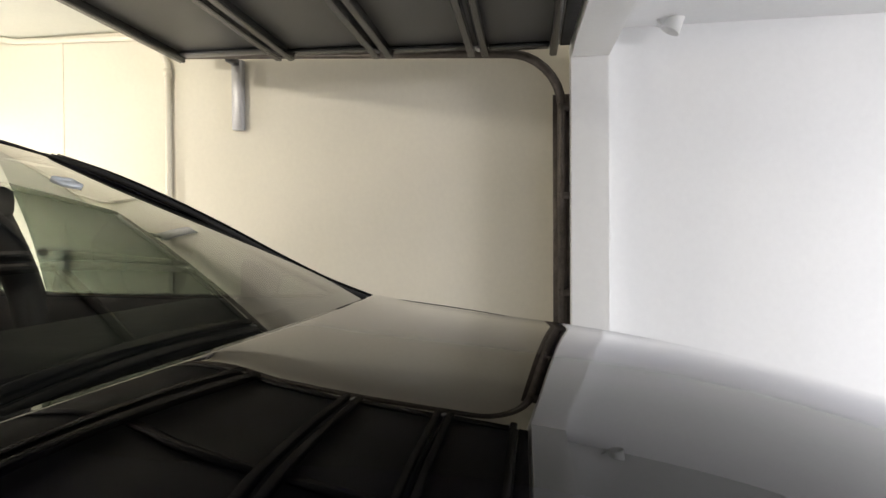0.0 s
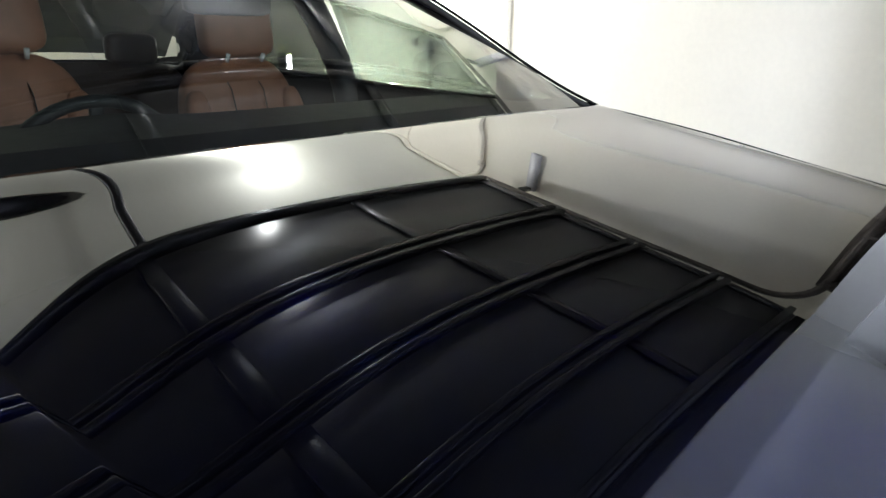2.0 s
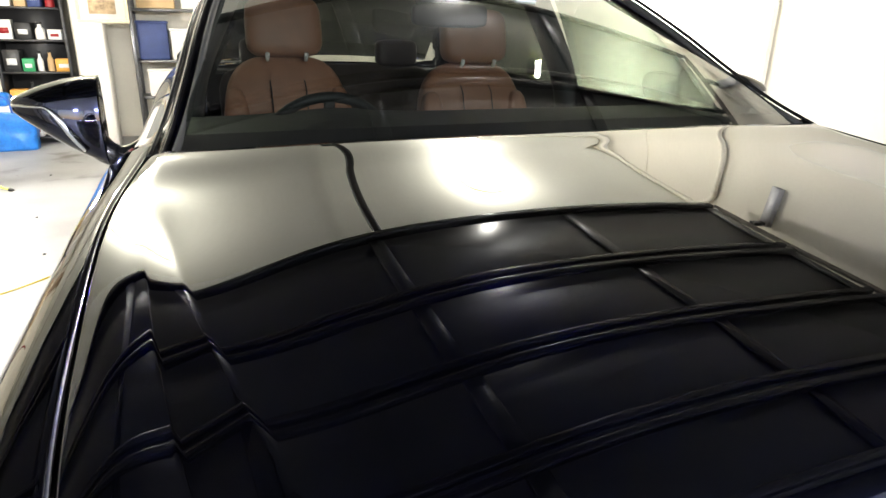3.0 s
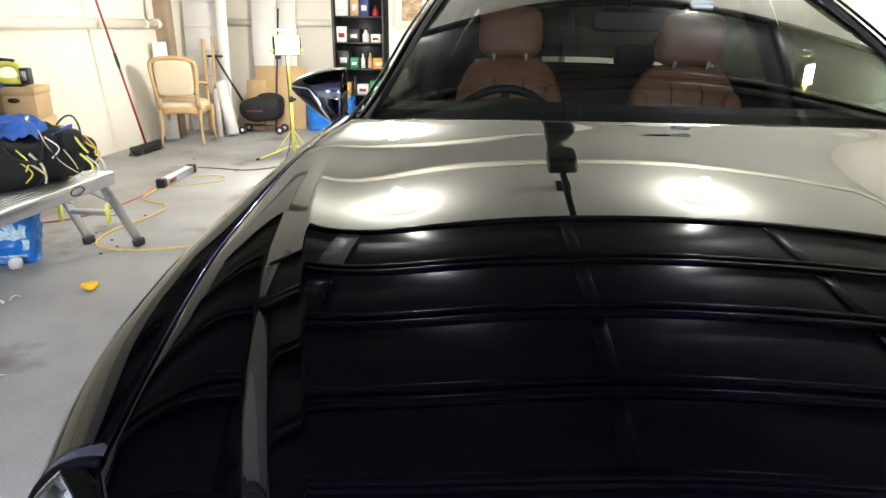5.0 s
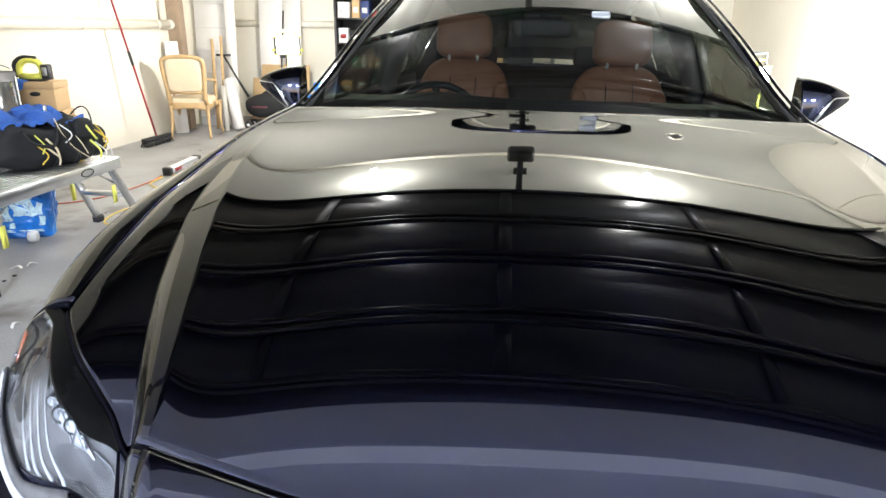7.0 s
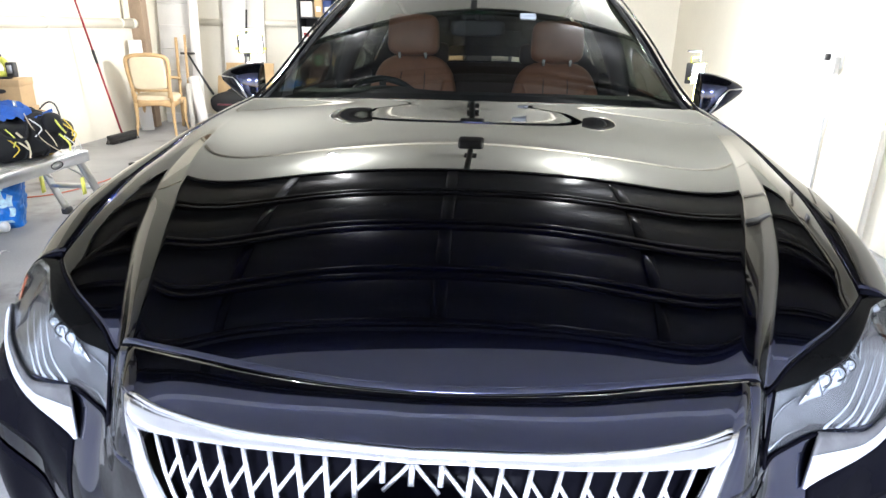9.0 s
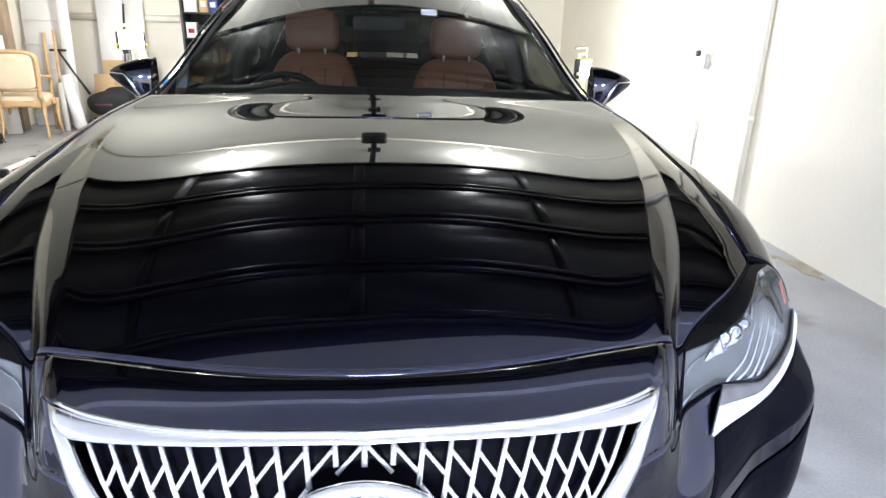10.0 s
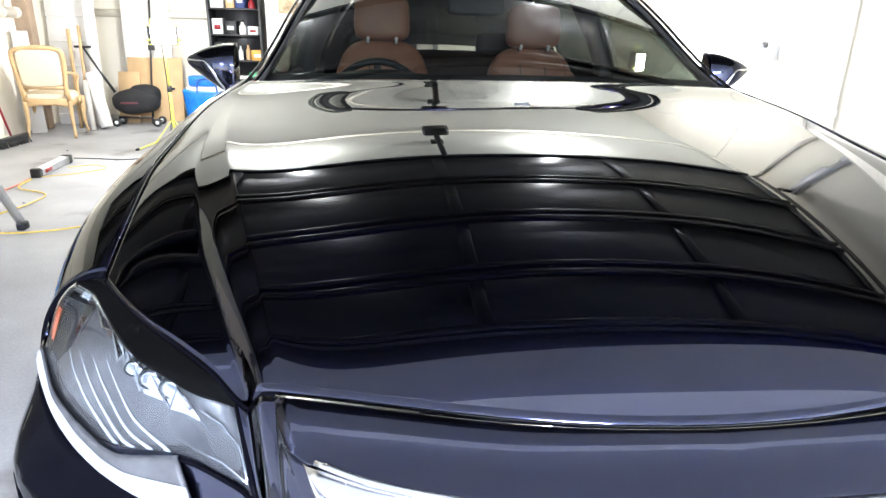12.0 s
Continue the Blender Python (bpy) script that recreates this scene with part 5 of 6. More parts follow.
def build_holdall():
    b = thing("tool_bag", "open black nylon tool bag with pale piping on the work platform", "bag", (-2.985, 2.98, 0.52), 62)
    body = soft_box(0.285, 0.175, 0.150, 3.4, 34)
    body.transform(Matrix.Translation((0, 0, 0.150)))
    for v in body.verts:
        if v.co.z > 0.2:
            v.co.z -= 0.05 * (1 - min(1, abs(v.co.x) / 0.2)) * (v.co.z - 0.2) / 0.1
    part("body", rough(rough(body, 0.026, 6, 3), 0.010, 19, 7), BAG_BLACK, b)
    rnd = random.Random(4)
    for s in (-1, 1):
        pts = bezier([(0.04, s * 0.185, 0.30), (0.06, s * 0.200, 0.22), (0.12, s * 0.195, 0.12), (0.22, s * 0.185, 0.03)], 8)
        part("piping", tube(pts, 0.003, 6), FABRIC, b, "pale piping")
        hp = bezier([(-0.14, s * 0.17, 0.24), (-0.10, s * 0.215, 0.17), (0.0, s * 0.225, 0.15), (0.04, s * 0.20, 0.24)], 8)
        part("handle", tube(hp, 0.010, 8), BAG_BLACK, b)
    for k in range(16):
        x0 = rnd.uniform(-0.10, 0.31)
        z0 = rnd.uniform(0.12, 0.27)
        p = [(x0, -0.19 + 0.03 * rnd.random(), z0), (x0 + rnd.uniform(0.01, 0.05), -0.215, z0 - 0.06), (x0 + rnd.uniform(-0.02, 0.06), -0.205, z0 - 0.11)]
        part("strap", tube(bezier(p, 5), rnd.uniform(0.003, 0.007), 6), (BAG_BLACK, YELLOW_CABLE, FABRIC, YELLOW, PLASTIC_W)[k % 5], b)
    for x, y, z, sx, sy, sz in ((0.29, -0.03, 0.13, 0.09, 0.08, 0.10), (0.20, -0.17, 0.22, 0.06, 0.035, 0.06), (0.27, 0.12, 0.14, 0.08, 0.06, 0.09)):
        pk = soft_box(sx, sy, sz, 3.5, 14)
        pk.transform(Matrix.Translation((x, y, z)))
        part("pocket", rough(pk, 0.012, 12, 8 + x), BAG_BLACK, b)
    # a crumpled cloth lies over it
    c = thing("cloth", "crumpled blue cloth over the tool bag", "cloth", (-3.04, 2.95, 0.795), 62)
    part("sheet", thick_sheet(0.27, 0.18, 0.048, 5), BLUE_CLOTH, c)
    # tools and leads stuffed into the end of the bag
    d = thing("cable_coil", "tangled yellow, black and pale cables in the tool bag", "cable", (-2.87, 3.16, 0.68), 20)
    for k in range(9):
        q = rnd.uniform(0, 6.28)
        ox, oz = rnd.uniform(-0.07, 0.09), rnd.uniform(-0.05, 0.06)
        ra, rb = rnd.uniform(0.05, 0.11), rnd.uniform(0.05, 0.12)
        pts = [Vector((ox + ra * math.cos(a), -0.06 + 0.016 * k + 0.02 * math.sin(2 * a + q), oz + rb * math.sin(a + 0.4 * math.sin(a + q)))) for a in (2 * math.pi * i / 28 for i in range(28))]
        part("loop", tube(pts, 0.0055, 6, None, True), (YELLOW_CABLE, PLASTIC_K, FABRIC, PLASTIC_K, WOOD)[k % 5], d)
    pouch = soft_box(0.055, 0.045, 0.065, 3, 12)
    pouch.transform(Matrix.Translation((0.0, -0.05, -0.09)))
    part("pouch", rough(pouch, 0.016, 12, 2), YELLOW_CABLE, d)
    e = thing("pliers", "pair of steel pliers sticking out of the tool bag", "tool", (-2.95, 3.05, 0.76), 40)
    for s in (-1, 1):
        part("grip", tube([(0.015 * s, -0.03, -0.05), (0.026 * s, -0.05, 0.02), (0.006 * s, -0.06, 0.075)], 0.007, 8), YELLOW if s > 0 else PLASTIC_K, e)
    part("jaws", box(-0.010, 0.010, -0.068, -0.056, 0.07, 0.125, 0.004, 1), ALU, e)


def thick_sheet(sx, sy, wave, seed):
    """A draped, creased cloth."""
    def fn(u, v):
        x, y = (2 * u - 1) * sx, (2 * v - 1) * sy
        r = max(abs(2 * u - 1), abs(2 * v - 1))
        n = noise.noise(Vector((x * 11 + seed, y * 11, 0)))
        m = 1 - abs(noise.noise(Vector((x * 17 + 2 * y * 9, y * 21 + seed, 3)))) * 2
        return Vector((x * (1 + 0.16 * n), y * (1 + 0.22 * n), wave * (n * 1.3 + 0.42 * m) + 0.030 - 0.075 * max(0, r - 0.55) ** 1.3 * 2))
    return grid(fn, 84, 64)


build_holdall()


def build_blue_bag():
    b = thing("shopping_bag", "blue plastic shopping bag with a pale print", "bag", (-3.30, 3.16, 0), 20)

    def side(u, v, out=0.0):
        a = 2 * math.pi * u
        w = 0.80 + 0.20 * v
        x = (0.170 + out) * w * math.copysign(abs(math.cos(a)) ** 0.55, math.cos(a))
        y = (0.105 + out) * w * math.copysign(abs(math.sin(a)) ** 0.55, math.sin(a))
        n = noise.noise(Vector((x * 9, y * 9, v * 4)))
        m = abs(noise.noise(Vector((x * 19 + v * 5, y * 19, v * 9)))) - 0.25
        return Vector((x * (1 + 0.08 * n + 0.10 * m), y * (1 + 0.18 * n + 0.22 * m), 0.34 * v + (0.03 * n + 0.05 * m) * v))
    thick(part("body", grid(side, 110, 34), BLUE_BAG, b), 0.003)
    part("base", box(-0.125, 0.125, -0.075, 0.075, 0.0, 0.006, 0.002, 1), BLUE_BAG, b)
    pale = mat("bag_print", (0.50, 0.66, 0.86), 0.4, 0, 16, 0.5)
    for u0, u1, v0, v1 in ((0.60, 0.66, 0.35, 0.80), (0.67, 0.71, 0.20, 0.62), (0.72, 0.79, 0.45, 0.85), (0.80, 0.85, 0.25, 0.70), (0.63, 0.70, 0.12, 0.17), (0.74, 0.83, 0.12, 0.17)):
        part("print", grid(lambda u, v, c=(u0, u1, v0, v1): side(c[0] + (c[1] - c[0]) * u + 0.012 * math.sin(7 * v), c[2] + (c[3] - c[2]) * v, 0.004), 14, 14), pale, b)
    part("rim", tube([side(k / 60, 1.0) for k in range(60)], 0.004, 6, None, True), BLUE_CLOTH, b)
    tissue = soft_box(0.035, 0.028, 0.035, 3, 8)
    t = tagged(part("tissue", rough(tissue, 0.006, 20, 3), PLASTIC_W, None, "crumpled white tissue on the floor"), "crumpled white tissue on the floor", "tissue")
    t.location = (-3.18, 3.02, 0.034)


build_blue_bag()


def build_black_cabinet():
    c = thing("wine_cooler", "black glass-fronted cabinet against the wall", "cabinet")
    x0, x1, y0, y1, z1 = -4.66, -4.34, 4.02, 4.50, 0.96
    part("body", box(x0, x1, y0, y1, 0.02, z1, 0.012, 2), PLASTIC_K, c)
    d = part("door", box(x0 + 0.005, x1 - 0.005, y0 - 0.03, y0 - 0.002, 0.04, z1 - 0.02, 0.006, 2), GLOSS_BLACK, c)
    part("door_side", box(x1 + 0.001, x1 + 0.006, y0 + 0.03, y1 - 0.05, 0.10, z1 - 0.08, 0.002, 1), mat("smoked_glass", (0.06, 0.065, 0.07), 0.1, 0, 8, 0.4, coat=0.5), c)
    part("edge_strip", box(x1 + 0.001, x1 + 0.008, y1 - 0.035, y1 - 0.02, 0.06, z1 - 0.04, 0.002, 1), ALU, c)
    part("handle", tube([(x1 - 0.03, y0 - 0.05, 0.4), (x1 - 0.03, y0 - 0.05, 0.7)], 0.008, 8), ALU, d)
    for x in (x0 + 0.04, x1 - 0.04):
        for y in (y0 + 0.04, y1 - 0.04):
            part("foot", box(x - 0.02, x + 0.02, y - 0.02, y + 0.02, 0, 0.021, 0.003, 1), RUBBER, c)


build_black_cabinet()


def carton(at, rz, sx, sy, sz, label, lid=True):
    b = thing("cardboard_box", label, "box", at, rz, group="cartons")
    part("body", box(-sx, sx, -sy, sy, 0, sz, 0.004, 1), CARDBOARD, b)
    if lid:
        part("lid", box(-sx - 0.006, sx + 0.006, -sy - 0.006, sy + 0.006, sz - 0.055, sz + 0.006, 0.004, 1), CARDBOARD, b)
    h = lathe([(0.0, 0.0), (1.0, 0.0), (1.0, 0.002), (0.0, 0.002)], 20, "Y")
    h.transform(Matrix.Translation((0.03, -sy - 0.008, sz * 0.62)) @ Matrix.Diagonal((0.045, 1, 0.02, 1)))
    part("hand_hole", h, PLASTIC_K, b)
    return b


carton((-4.43, 4.80, 0), 8, 0.21, 0.17, 0.60, "large brown cardboard box under another box", False)
carton((-4.39, 4.78, 0.601), 16, 0.185, 0.15, 0.25, "brown archive box with lid and hand hole")


def build_power_tool():
    t = thing("hand_vacuum", "yellow and black cordless tool with a loop handle on the box", "power tool", (-4.37, 4.72, 0.858), 12)
    loop = bezier([(-0.11, 0, 0.05), (-0.10, 0, 0.13), (-0.04, 0, 0.175), (0.05, 0, 0.165), (0.085, 0, 0.10), (0.07, 0, 0.04)], 6)
    part("body", tube(loop, 0.026, 10, tube([(-0.11, 0, 0.045), (-0.02, 0, 0.035), (0.07, 0, 0.04)], 0.030, 10)), YELLOW, t)
    part("handle", tube(bezier([(-0.135, 0, 0.03), (-0.145, 0, 0.14), (-0.07, 0, 0.20), (0.05, 0, 0.195)], 6), 0.017, 10), PLASTIC_K, t)
    part("battery", box(0.085, 0.155, -0.04, 0.04, 0.015, 0.145, 0.012, 2), PLASTIC_K, t)
    part("clip", box(0.10, 0.14, -0.0435, -0.0405, 0.05, 0.12, 0.001, 1), ALU, t)
    part("base", box(-0.13, 0.10, -0.04, 0.04, 0.0, 0.02, 0.008, 2), PLASTIC_K, t)
    cl = thing("cloth", "crumpled purple-blue cloth hanging over the archive box", "cloth", (-4.47, 4.61, 0.835), 16)
    part("sheet", rough(soft_box(0.085, 0.045, 0.06, 3, 16), 0.022, 14, 9), BLUE_CLOTH, cl)


build_power_tool()


def build_strip():
    s = thing("light_bar", "silver light bar with black end caps lying on the floor", "light bar", (-3.385, 5.27, 0), 3)
    s.scale = (0.82, 0.82, 0.82)
    part("body", box(-0.045, 0.045, -0.34, 0.34, 0.008, 0.085, 0.012, 2), ALU, s)
    for y in (-0.37, 0.37):
        part("end_cap", box(-0.052, 0.052, y - 0.035, y + 0.035, 0.0, 0.095, 0.014, 2), PLASTIC_K, s)
    part("label", box(0.0455, 0.047, -0.28, -0.12, 0.025, 0.065), RED, s)
    part("diffuser", box(-0.03, 0.03, -0.30, 0.30, 0.083, 0.090, 0.003, 1), PLASTIC_W, s)


build_strip()
cable("extension_cable", [(-3.38, 4.86, 0.012), (-3.36, 4.62, 0.012), (-3.40, 4.2, 0.012), (-3.55, 3.9, 0.012), (-3.9, 3.75, 0.012), (-4.3, 3.85, 0.012)], 0.0055, RED_CABLE, "red extension cable lying across the floor")
cable("extension_cable", [(-3.36, 4.86, 0.012), (-3.30, 4.55, 0.012), (-3.0, 4.35, 0.012), (-2.98, 4.05, 0.012), (-3.05, 3.7, 0.012), (-2.95, 3.42, 0.012), (-2.6, 3.40, 0.012), (-2.2, 3.62, 0.012), (-1.7, 4.0, 0.012), (-1.3, 4.6, 0.012)], 0.005, YELLOW_CABLE, "yellow extension cable snaking over the floor")
cable("extension_cable", [(-3.34, 4.95, 0.008), (-3.1, 5.1, 0.008), (-2.95, 5.3, 0.008), (-3.1, 5.45, 0.008), (-3.3, 5.35, 0.008)], 0.0035, YELLOW_CABLE, "thin yellow cable loop beside the light bar")
cable("power_cable", [(-3.38, 5.66, 0.03), (-3.2, 5.75, 0.007), (-2.9, 5.72, 0.007), (-2.66, 5.95, 0.007), (-2.72, 6.3, 0.007), (-2.70, 6.46, 0.30), (-2.71, 6.49, 1.1)], 0.005, PLASTIC_K, "black power cable hanging from the work lamp")
cable("wall_cable", [(XL + 0.02, 4.45, 1.95), (XL + 0.02, 4.47, 1.45), (XL + 0.14, 4.50, 1.28), (XL + 0.10, 4.55, 1.05), (XL + 0.22, 4.60, 0.97)], 0.004, PLASTIC_K, "thin dark cable hanging down the wall")


def build_scraps():
    b = soft_box(0.045, 0.035, 0.022, 2.5, 10)
    t = tagged(part("sponge", rough(b, 0.008, 20, 6), mat("sponge_yellow", (0.75, 0.45, 0.02), 0.9, 0, 60, 0.3, 0.6, 200), None, "small yellow sponge on the floor"), "small yellow sponge on the floor", "sponge")
    t.location = (-2.585, 2.80, 0.022)
    for x, y, r in ((-2.92, 2.55, 0), (-2.87, 2.62, 60), (-2.42, 1.72, 20), (-2.36, 1.9, 80)):
        b = grid(lambda u, v: Vector(((u - 0.5) * 0.06, (v - 0.5) * 0.018 + 0.02 * math.sin(2.5 * u), 0.004 + 0.012 * math.sin(3.1 * u))), 8, 2)
        t = tagged(thick(part("paper_scrap", b, PLASTIC_W, None, "curled white paper scrap on the floor"), 0.001), "curled white paper scrap on the floor", "paper", group="paper scraps")
        t.matrix_world = pose(x, y, 0.002, 0, 0, r)
    rnd = random.Random(11)
    b = bmesh.new()
    for i in range(110):
        x, y, r = rnd.uniform(-4.3, 2.5), rnd.uniform(0.6, 7.5), rnd.uniform(0.003, 0.009)
        if -1.05 < x < 1.05 and y < 5.2:
            continue
        box(x - r, x + r, y - r * 0.8, y + r * 0.8, 0, r * 0.7, 0.0, 1, None, b)
    tagged(part("floor_grit", b, RUBBER, None, "specks of grit scattered on the concrete floor", False), "specks of grit scattered on the concrete floor", "grit", kind="stuff")

    def patch(cx, cy, sx, sy, seed, n=40):
        b = bmesh.new()
        vs = []
        for i in range(n):
            a = 2 * math.pi * i / n
            k = 1 + 0.55 * noise.noise(Vector((math.cos(a) * 1.6 + seed, math.sin(a) * 1.6, 0)))
            vs.append(b.verts.new((cx + sx * k * math.cos(a), cy + sy * k * math.sin(a), 0.004)))
        b.faces.new(vs)
        g = bmesh.ops.extrude_face_region(b, geom=b.faces[:])
        for v in g["geom"]:
            if isinstance(v, bmesh.types.BMVert):
                v.co.z = 0.0005
        bmesh.ops.recalc_face_normals(b, faces=b.faces[:])
        return b
    bare = mat("bare_concrete", (0.30, 0.26, 0.19), 0.8, 0, 14, 0.35, 0.4, 60)
    for p in ((2.60, 2.62, 0.06, 0.17, 1), (2.50, 2.83, 0.05, 0.05, 7)):
        tagged(part("peeled_paint", patch(*p), bare, None, "patch of brown bare concrete where the paint peeled", False), "patch of brown bare concrete where the paint peeled", "floor patch", group="peeled patches")


build_scraps()

# ---- the cluttered back corner ----


def slab(name, label, category, x, y, w, h, t, lean, rz, material, z=0.0):
    """A sheet or plank that leans back on what stands behind it."""
    o = thing(name, label, category, (x, y, z), rz)
    part("board", box(-w / 2, w / 2, 0, t, 0, h, 0.003, 1, Matrix.Rotation(radians(-lean), 4, "X")), material, o)
    return o


def build_back_corner():
    p = slab("drawer_panel", "tall white panel with shallow ledges leaning in the corner", "panel", -4.36, 8.05, 0.52, 2.25, 0.02, 4, 0, WHITE_SHEET)
    for k in range(7):
        part("ledge", box(-0.26, 0.26, -0.035, -0.001, 0.12 + 0.30 * k, 0.135 + 0.30 * k, 0.002, 1, Matrix.Rotation(radians(-4), 4, "X")), WHITE_SHEET, p)
    slab("plank", "long white plank standing upright", "plank", -4.02, 7.86, 0.13, 2.35, 0.03, 3, -4, WHITE_SHEET)
    slab("panel", "white sheet leaning on the wall", "panel", -3.72, 8.5, 0.34, 1.9, 0.02, 7, 6, WHITE_SHEET)
    slab("panel", "white sheet leaning on the wall", "panel", -3.45, 8.6, 0.26, 1.75, 0.02, 6, 2, WHITE_SHEET)
    slab("plank", "short pale wooden batten leaning by the chair", "plank", -4.22, 7.72, 0.035, 1.18, 0.025, 3, 0, WOOD)
    slab("plank", "short pale wooden batten leaning by the chair", "plank", -4.12, 7.75, 0.03, 1.22, 0.025, 4, 0, WOOD)
    slab("plank", "cream painted board standing behind the chair", "plank", -4.50, 7.30, 0.16, 1.15, 0.03, 5, 40, WHITE_SHEET)
    slab("cardboard_sheet", "flattened brown cardboard leaning on the wall", "cardboard", -3.50, 8.35, 0.70, 0.85, 0.03, 14, 4, CARDBOARD)
    slab("cardboard_sheet", "folded brown cardboard leaning in the corner", "cardboard", -3.82, 8.22, 0.30, 0.66, 0.03, 10, -14, CARDBOARD)
    # rolled sheet
    r = thing("paper_roll", "thick pale roll leaning against the planks", "roll", (-3.86, 7.62, 0), 0)
    a, b = Vector((0, 0, 0.03)), Vector((-0.17, 0.16, 0.66))
    part("roll", tube([a, b], 0.072, 18), WHITE_SHEET, r)
    part("core", tube([b, b + (b - a).normalized() * 0.004], 0.03, 12), CARDBOARD, r)
    s = thing("paper_roll", "narrow grey roll standing beside the pale roll", "roll", (-4.0, 7.55, 0), 0)
    part("roll", tube([(0, 0, 0.0), (-0.07, 0.14, 0.58)], 0.035, 12), mat("grey_board", (0.42, 0.40, 0.36), 0.7, 0, 10, 0.1), s)
    # carpet cleaner with a long handle
    v = thing("vacuum_cleaner", "black vacuum cleaner lying back on its wheels with an upright handle", "vacuum cleaner", (-3.62, 7.98, 0), 4)
    body = soft_box(0.28, 0.17, 0.16, 2.8, 18, 0.0)
    rough(body, 0.02, 5, 3)
    body.transform(Matrix.Translation((0.02, 0.0, 0.31)) @ Matrix.Rotation(radians(-4), 4, "Y"))
    part("body", body, BAG_BLACK, v)
    bag = soft_box(0.19, 0.15, 0.15, 2.6, 14)
    bag.transform(Matrix.Translation((0.12, 0.02, 0.37)))
    part("bag", rough(bag, 0.01, 8, 2), BAG_BLACK, v)
    part("side_stripe", box(-0.13, 0.08, -0.178, -0.168, 0.29, 0.315, 0.004, 1), mat("dark_red_trim", (0.10, 0.02, 0.03), 0.4, 0, 20, 0.2), v)
    part("handle", tube([(-0.22, -0.02, 0.42), (-0.34, -0.06, 0.66), (-0.50, -0.08, 0.97)], [0.018, 0.014, 0.013], 8), PLASTIC_K, v)
    part("grip", box(-0.60, -0.40, -0.10, -0.06, 0.955, 0.985, 0.012, 2), PLASTIC_K, v)
    part("frame", tube([(-0.20, -0.08, 0.12), (0.20, -0.10, 0.11), (0.27, -0.11, 0.06)], 0.012, 8), PLASTIC_K, v)
    for x, y in ((0.27, -0.12), (0.27, 0.12), (-0.22, -0.12), (-0.22, 0.12)):
        w = lathe([(0.0, -0.018), (0.05, -0.018), (0.052, 0.0), (0.05, 0.018), (0.0, 0.018)], 18, "Y")
        o = part("wheel", w, RUBBER, v)
        o.location = (x, y, 0.052)
        part("hub", lathe([(0.0, -0.022), (0.022, -0.022), (0.022, 0.022), (0.0, 0.022)], 14, "Y"), PLASTIC_W, o)
    part("axle", tube([(0.27, -0.12, 0.052), (0.27, 0.12, 0.052)], 0.01, 6, tube([(-0.22, -0.12, 0.052), (-0.22, 0.12, 0.052)], 0.01, 6)), PLASTIC_K, v)
    m = thing("mop", "dark pole standing against the cardboard", "pole", (-3.48, 8.1, 0))
    part("pole", tube([(0, 0.0, 0.0), (0.10, 0.14, 1.55)], 0.013, 8), PLASTIC_K, m)
    part("bracket", box(0.03, 0.11, 0.08, 0.12, 0.93, 1.0, 0.01, 2), PLASTIC_K, m)
    # big blue carrier
    k = thing("carrier_bag", "large glossy blue carrier bag full of sheets", "bag", (-2.80, 8.42, 0), 5)

    def side(u, w):
        a = 2 * math.pi * u
        g = 0.90 + 0.10 * w
        x = 0.33 * g * math.copysign(abs(math.cos(a)) ** 0.4, math.cos(a))
        y = 0.17 * g * math.copysign(abs(math.sin(a)) ** 0.4, math.sin(a))
        n = noise.noise(Vector((x * 6, y * 6, w * 3 + 4)))
        return Vector((x * (1 + 0.03 * n), y * (1 + 0.16 * n), 0.42 * w + 0.05 * n * w))
    thick(part("body", grid(side, 56, 14), BLUE_BAG, k), 0.004)
    part("base", box(-0.28, 0.28, -0.14, 0.14, 0, 0.006, 0.002, 1), BLUE_BAG, k)
    for s2 in (-1, 1):
        part("strap", tube(bezier([(-0.13, s2 * 0.165, 0.40), (-0.09, s2 * 0.16, 0.56), (0.09, s2 * 0.16, 0.56), (0.13, s2 * 0.165, 0.40)], 6), 0.012, 6), BLUE_CLOTH, k)
    c = thing("folded_sheet", "folded white and blue sheets in the carrier bag", "sheet", (-2.80, 8.42, 0.34), 5)
    part("fold", rough(box(-0.27, 0.27, -0.13, 0.13, 0, 0.13, 0.03, 3), 0.012, 9, 3), WHITE_SHEET, c)
    part("fold", rough(box(-0.24, 0.10, -0.12, 0.12, 0.13, 0.27, 0.04, 3), 0.014, 9, 6), BLUE_BAG, c)


build_back_corner()


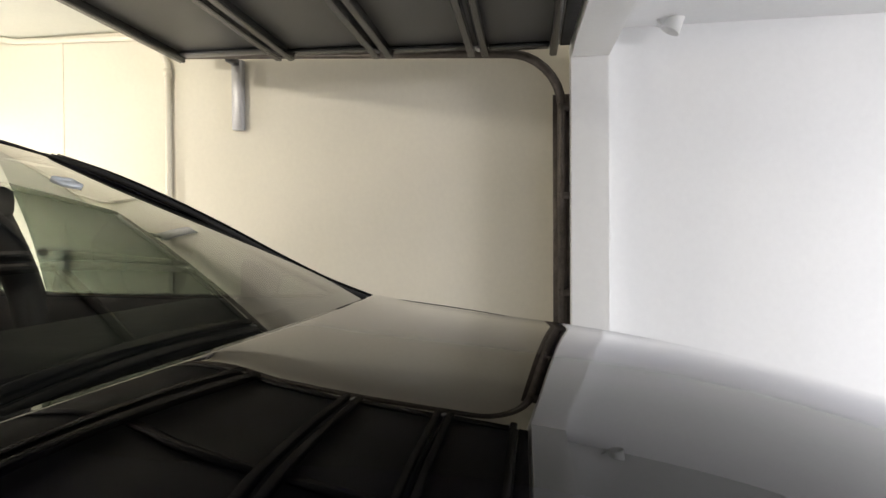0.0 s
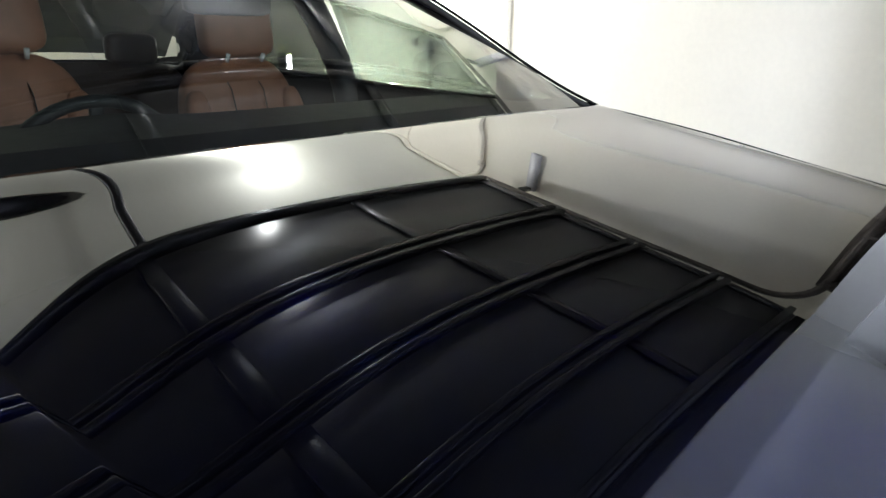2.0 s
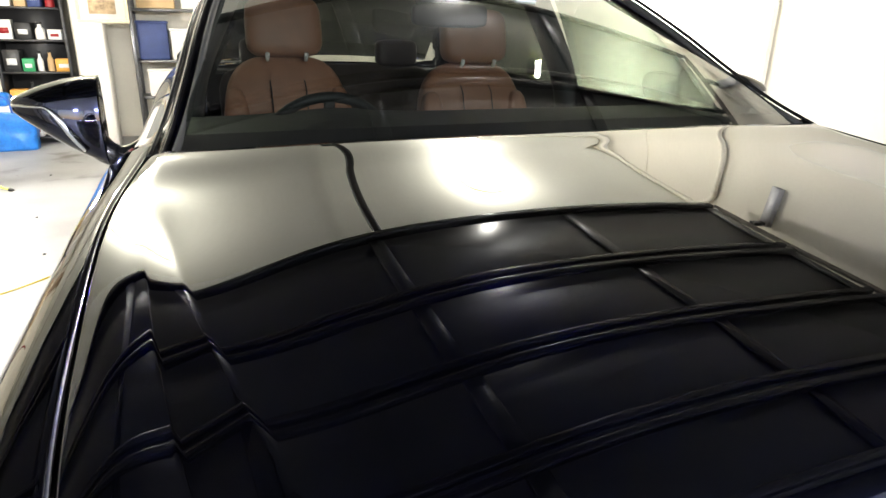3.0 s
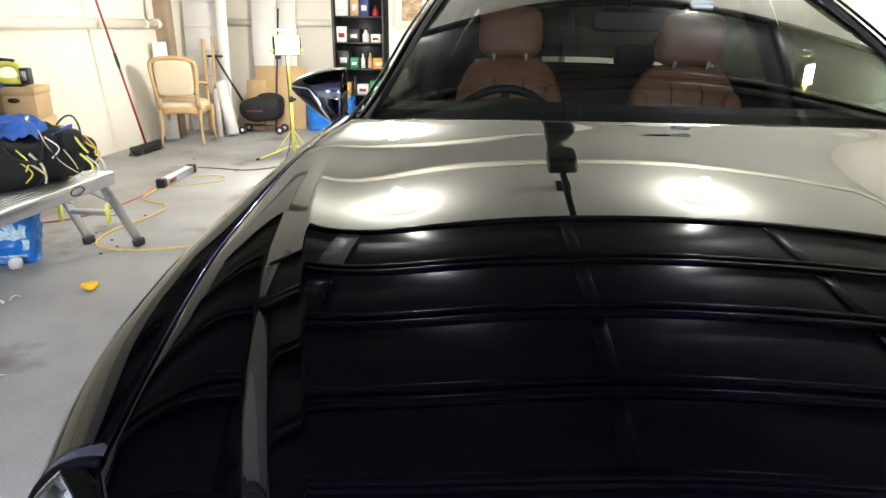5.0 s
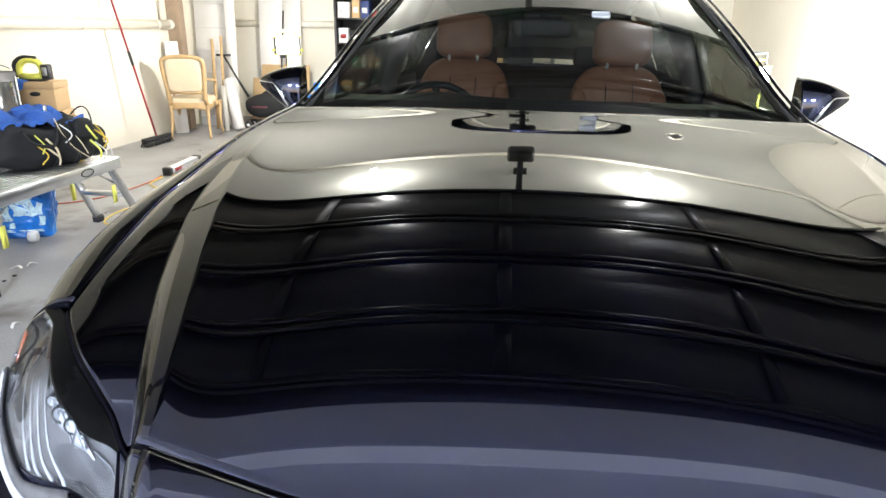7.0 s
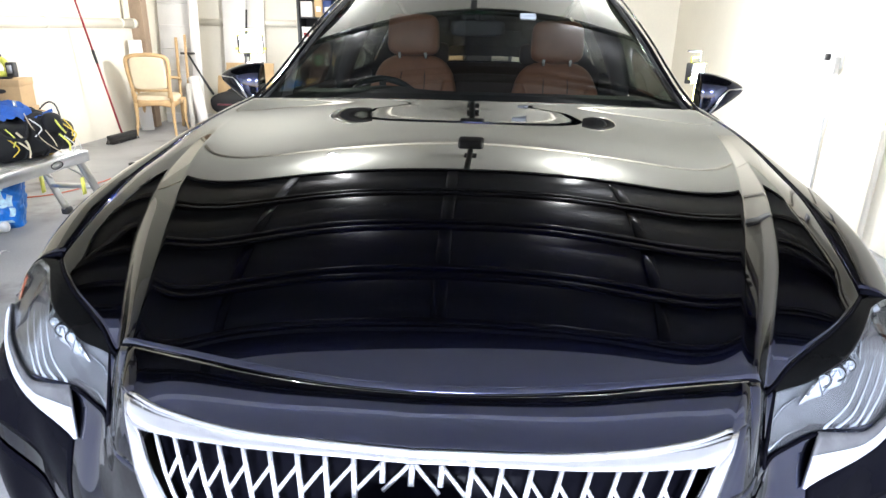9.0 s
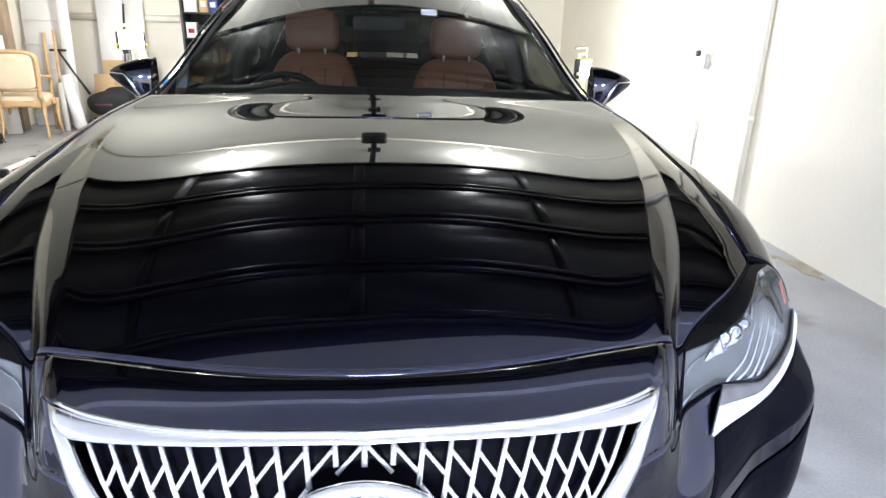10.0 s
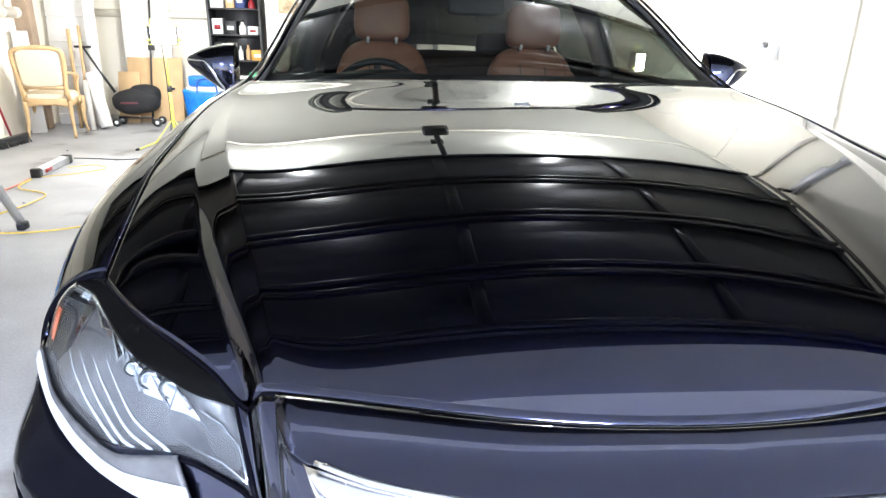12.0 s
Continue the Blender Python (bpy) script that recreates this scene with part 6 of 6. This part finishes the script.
def build_shelf_unit():
    s = thing("shelf_unit", "black shelf unit crowded with boxes and bottles", "shelf")
    x0, x1, y0, y1, zt = -2.80, -2.09, 8.66, 9.03, 2.2
    for x in (x0, x1 - 0.03):
        part("side_panel", box(x, x + 0.03, y0, y1, 0, zt, 0.002, 1), PLASTIC_K, s)
    part("back_panel", box(x0 + 0.031, x1 - 0.031, y1 - 0.012, y1 - 0.004, 0.02, zt, 0.0), PLASTIC_K, s)
    levels = (0.08, 0.45, 0.80, 1.14, 1.475, 1.82, 2.17)
    for z in levels:
        part("shelf", box(x0 + 0.031, x1 - 0.031, y0 + 0.005, y1 - 0.013, z - 0.022, z, 0.002, 1), PLASTIC_K, s)
    rnd = random.Random(21)
    cols = (RED, GREEN, ORANGE, PLASTIC_W, NAVY_BOX, CARDBOARD, PLASTIC_K, WHITE_SHEET)
    words = {0: "red", 1: "green", 2: "orange", 3: "white", 4: "dark blue", 5: "brown", 6: "black", 7: "pale"}
    for z in levels[:-1]:
        x = x0 + 0.05
        while x < x1 - 0.13:
            w = rnd.uniform(0.06, 0.17)
            h = rnd.uniform(0.10, 0.25)
            k = rnd.randrange(8)
            y = y0 + rnd.uniform(0.03, 0.07)
            if rnd.random() < 0.45 and w < 0.12:
                b = lathe([(0.0, 0.0), (w * 0.45, 0.0), (w * 0.47, 0.01), (w * 0.45, h * 0.62), (w * 0.2, h * 0.82), (w * 0.2, h), (0.0, h)], 16)
                o = thing("bottle", words[k] + " plastic bottle on the black shelf", "bottle", (x + w / 2, y + 0.08, z), group="shelf bottles")
                part("body", b, cols[k], o)
                part("cap", lathe([(0.0, h), (w * 0.24, h), (w * 0.24, h + 0.025), (0.0, h + 0.025)], 12), PLASTIC_K, o)
            else:
                o = thing("storage_box", words[k] + " box on the black shelf", "box", (x + w / 2, y, z), rnd.uniform(-5, 5), group="shelf boxes")
                part("body", box(-w / 2, w / 2, 0, 0.2, 0, h, 0.004, 1), cols[k], o)
                part("label", box(-w * 0.3, w * 0.3, -0.003, -0.0005, h * 0.3, h * 0.6), PLASTIC_W if k != 3 else RED, o)
            x += w + rnd.uniform(0.01, 0.03)


build_shelf_unit()


def build_back_wall():
    p = thing("tall_cabinet", "narrow white cabinet standing by the back wall", "cabinet")
    part("body", box(-1.95, -1.68, 8.28, 8.60, 0, 1.325, 0.006, 1), WHITE_SHEET, p)
    part("door", box(-1.945, -1.685, 8.262, 8.278, 0.03, 1.31, 0.004, 1), WHITE_SHEET, p)
    q = thing("post", "white square post from floor to ceiling", "post")
    part("shaft", box(-2.02, -1.90, 8.64, 8.76, 0, ZC, 0.006, 1), WHITE_SHEET, q)
    f = thing("picture_frame", "framed picture with pale mount on the white cabinet", "picture", (-1.66, 8.30, 1.326), 0)
    m = Matrix.Rotation(radians(-6), 4, "X")
    part("mount", box(-0.23, 0.23, 0.006, 0.012, 0.02, 0.54, 0.0, 1, m), WHITE_SHEET, f)
    part("print", box(-0.13, 0.13, 0.002, 0.005, 0.09, 0.44, 0.0, 1, m), PRINT, f)
    for a in ((-0.25, 0.25, 0, 0.03), (-0.25, 0.25, 0.53, 0.56), (-0.25, -0.22, 0.03, 0.53), (0.22, 0.25, 0.03, 0.53)):
        part("frame", box(a[0], a[1], 0.0, 0.022, a[2], a[3], 0.003, 1, m), FABRIC, f)
    r = thing("metal_rack", "grey metal rack with bins and boxes", "rack")
    x0, x1, y0, y1 = -1.42, 0.30, 8.58, 9.02
    for x in (x0, x1):
        for y in (y0, y1):
            part("post", box(x - 0.02, x + 0.02, y - 0.02, y + 0.02, 0, 1.95, 0.003, 1), DOOR_RIB, r)
    for z in (0.12, 0.52, 0.93, 1.49, 1.93):
        part("shelf", box(x0 - 0.018, x1 + 0.018, y0 + 0.022, y1 - 0.022, z - 0.03, z, 0.003, 1), DOOR_RIB, r)
    for x, w, z, h, mt, nm in ((-1.22, 0.16, 0.93, 0.42, NAVY_BOX, "dark blue"), (-0.90, 0.13, 0.93, 0.34, WHITE_SHEET, "white"), (-0.55, 0.17, 0.93, 0.30, CARDBOARD, "brown"), (-0.15, 0.18, 0.93, 0.40, PLASTIC_K, "black"),
                               (-1.15, 0.20, 1.49, 0.22, CARDBOARD, "brown"), (-0.7, 0.18, 1.49, 0.30, WHITE_SHEET, "white"), (-0.2, 0.2, 1.49, 0.26, GREEN, "green"),
                               (-1.12, 0.2, 0.52, 0.3, WHITE_SHEET, "white"), (-0.6, 0.22, 0.52, 0.28, PLASTIC_K, "black"), (-0.1, 0.2, 0.52, 0.3, ORANGE, "orange")):
        o = thing("storage_bin", nm + " storage bin on the metal rack", "bin", (x, 8.64, z), group="rack bins")
        part("body", box(-w, w, 0, 0.32, 0, h, 0.015, 2), mt, o)
        part("lid", box(-w - 0.008, w + 0.008, -0.008, 0.328, h - 0.02, h + 0.01, 0.006, 1), mt, o)
    t = thing("machine", "dark round machine under the metal rack", "machine", (-1.2, 8.36, 0))
    part("body", lathe([(0.0, 0.02), (0.15, 0.02), (0.16, 0.06), (0.14, 0.26), (0.07, 0.32), (0.0, 0.33)], 24), PLASTIC_K, t)
    part("base", lathe([(0.0, 0.0), (0.12, 0.0), (0.12, 0.022), (0.0, 0.022)], 24), RUBBER, t)


build_back_wall()
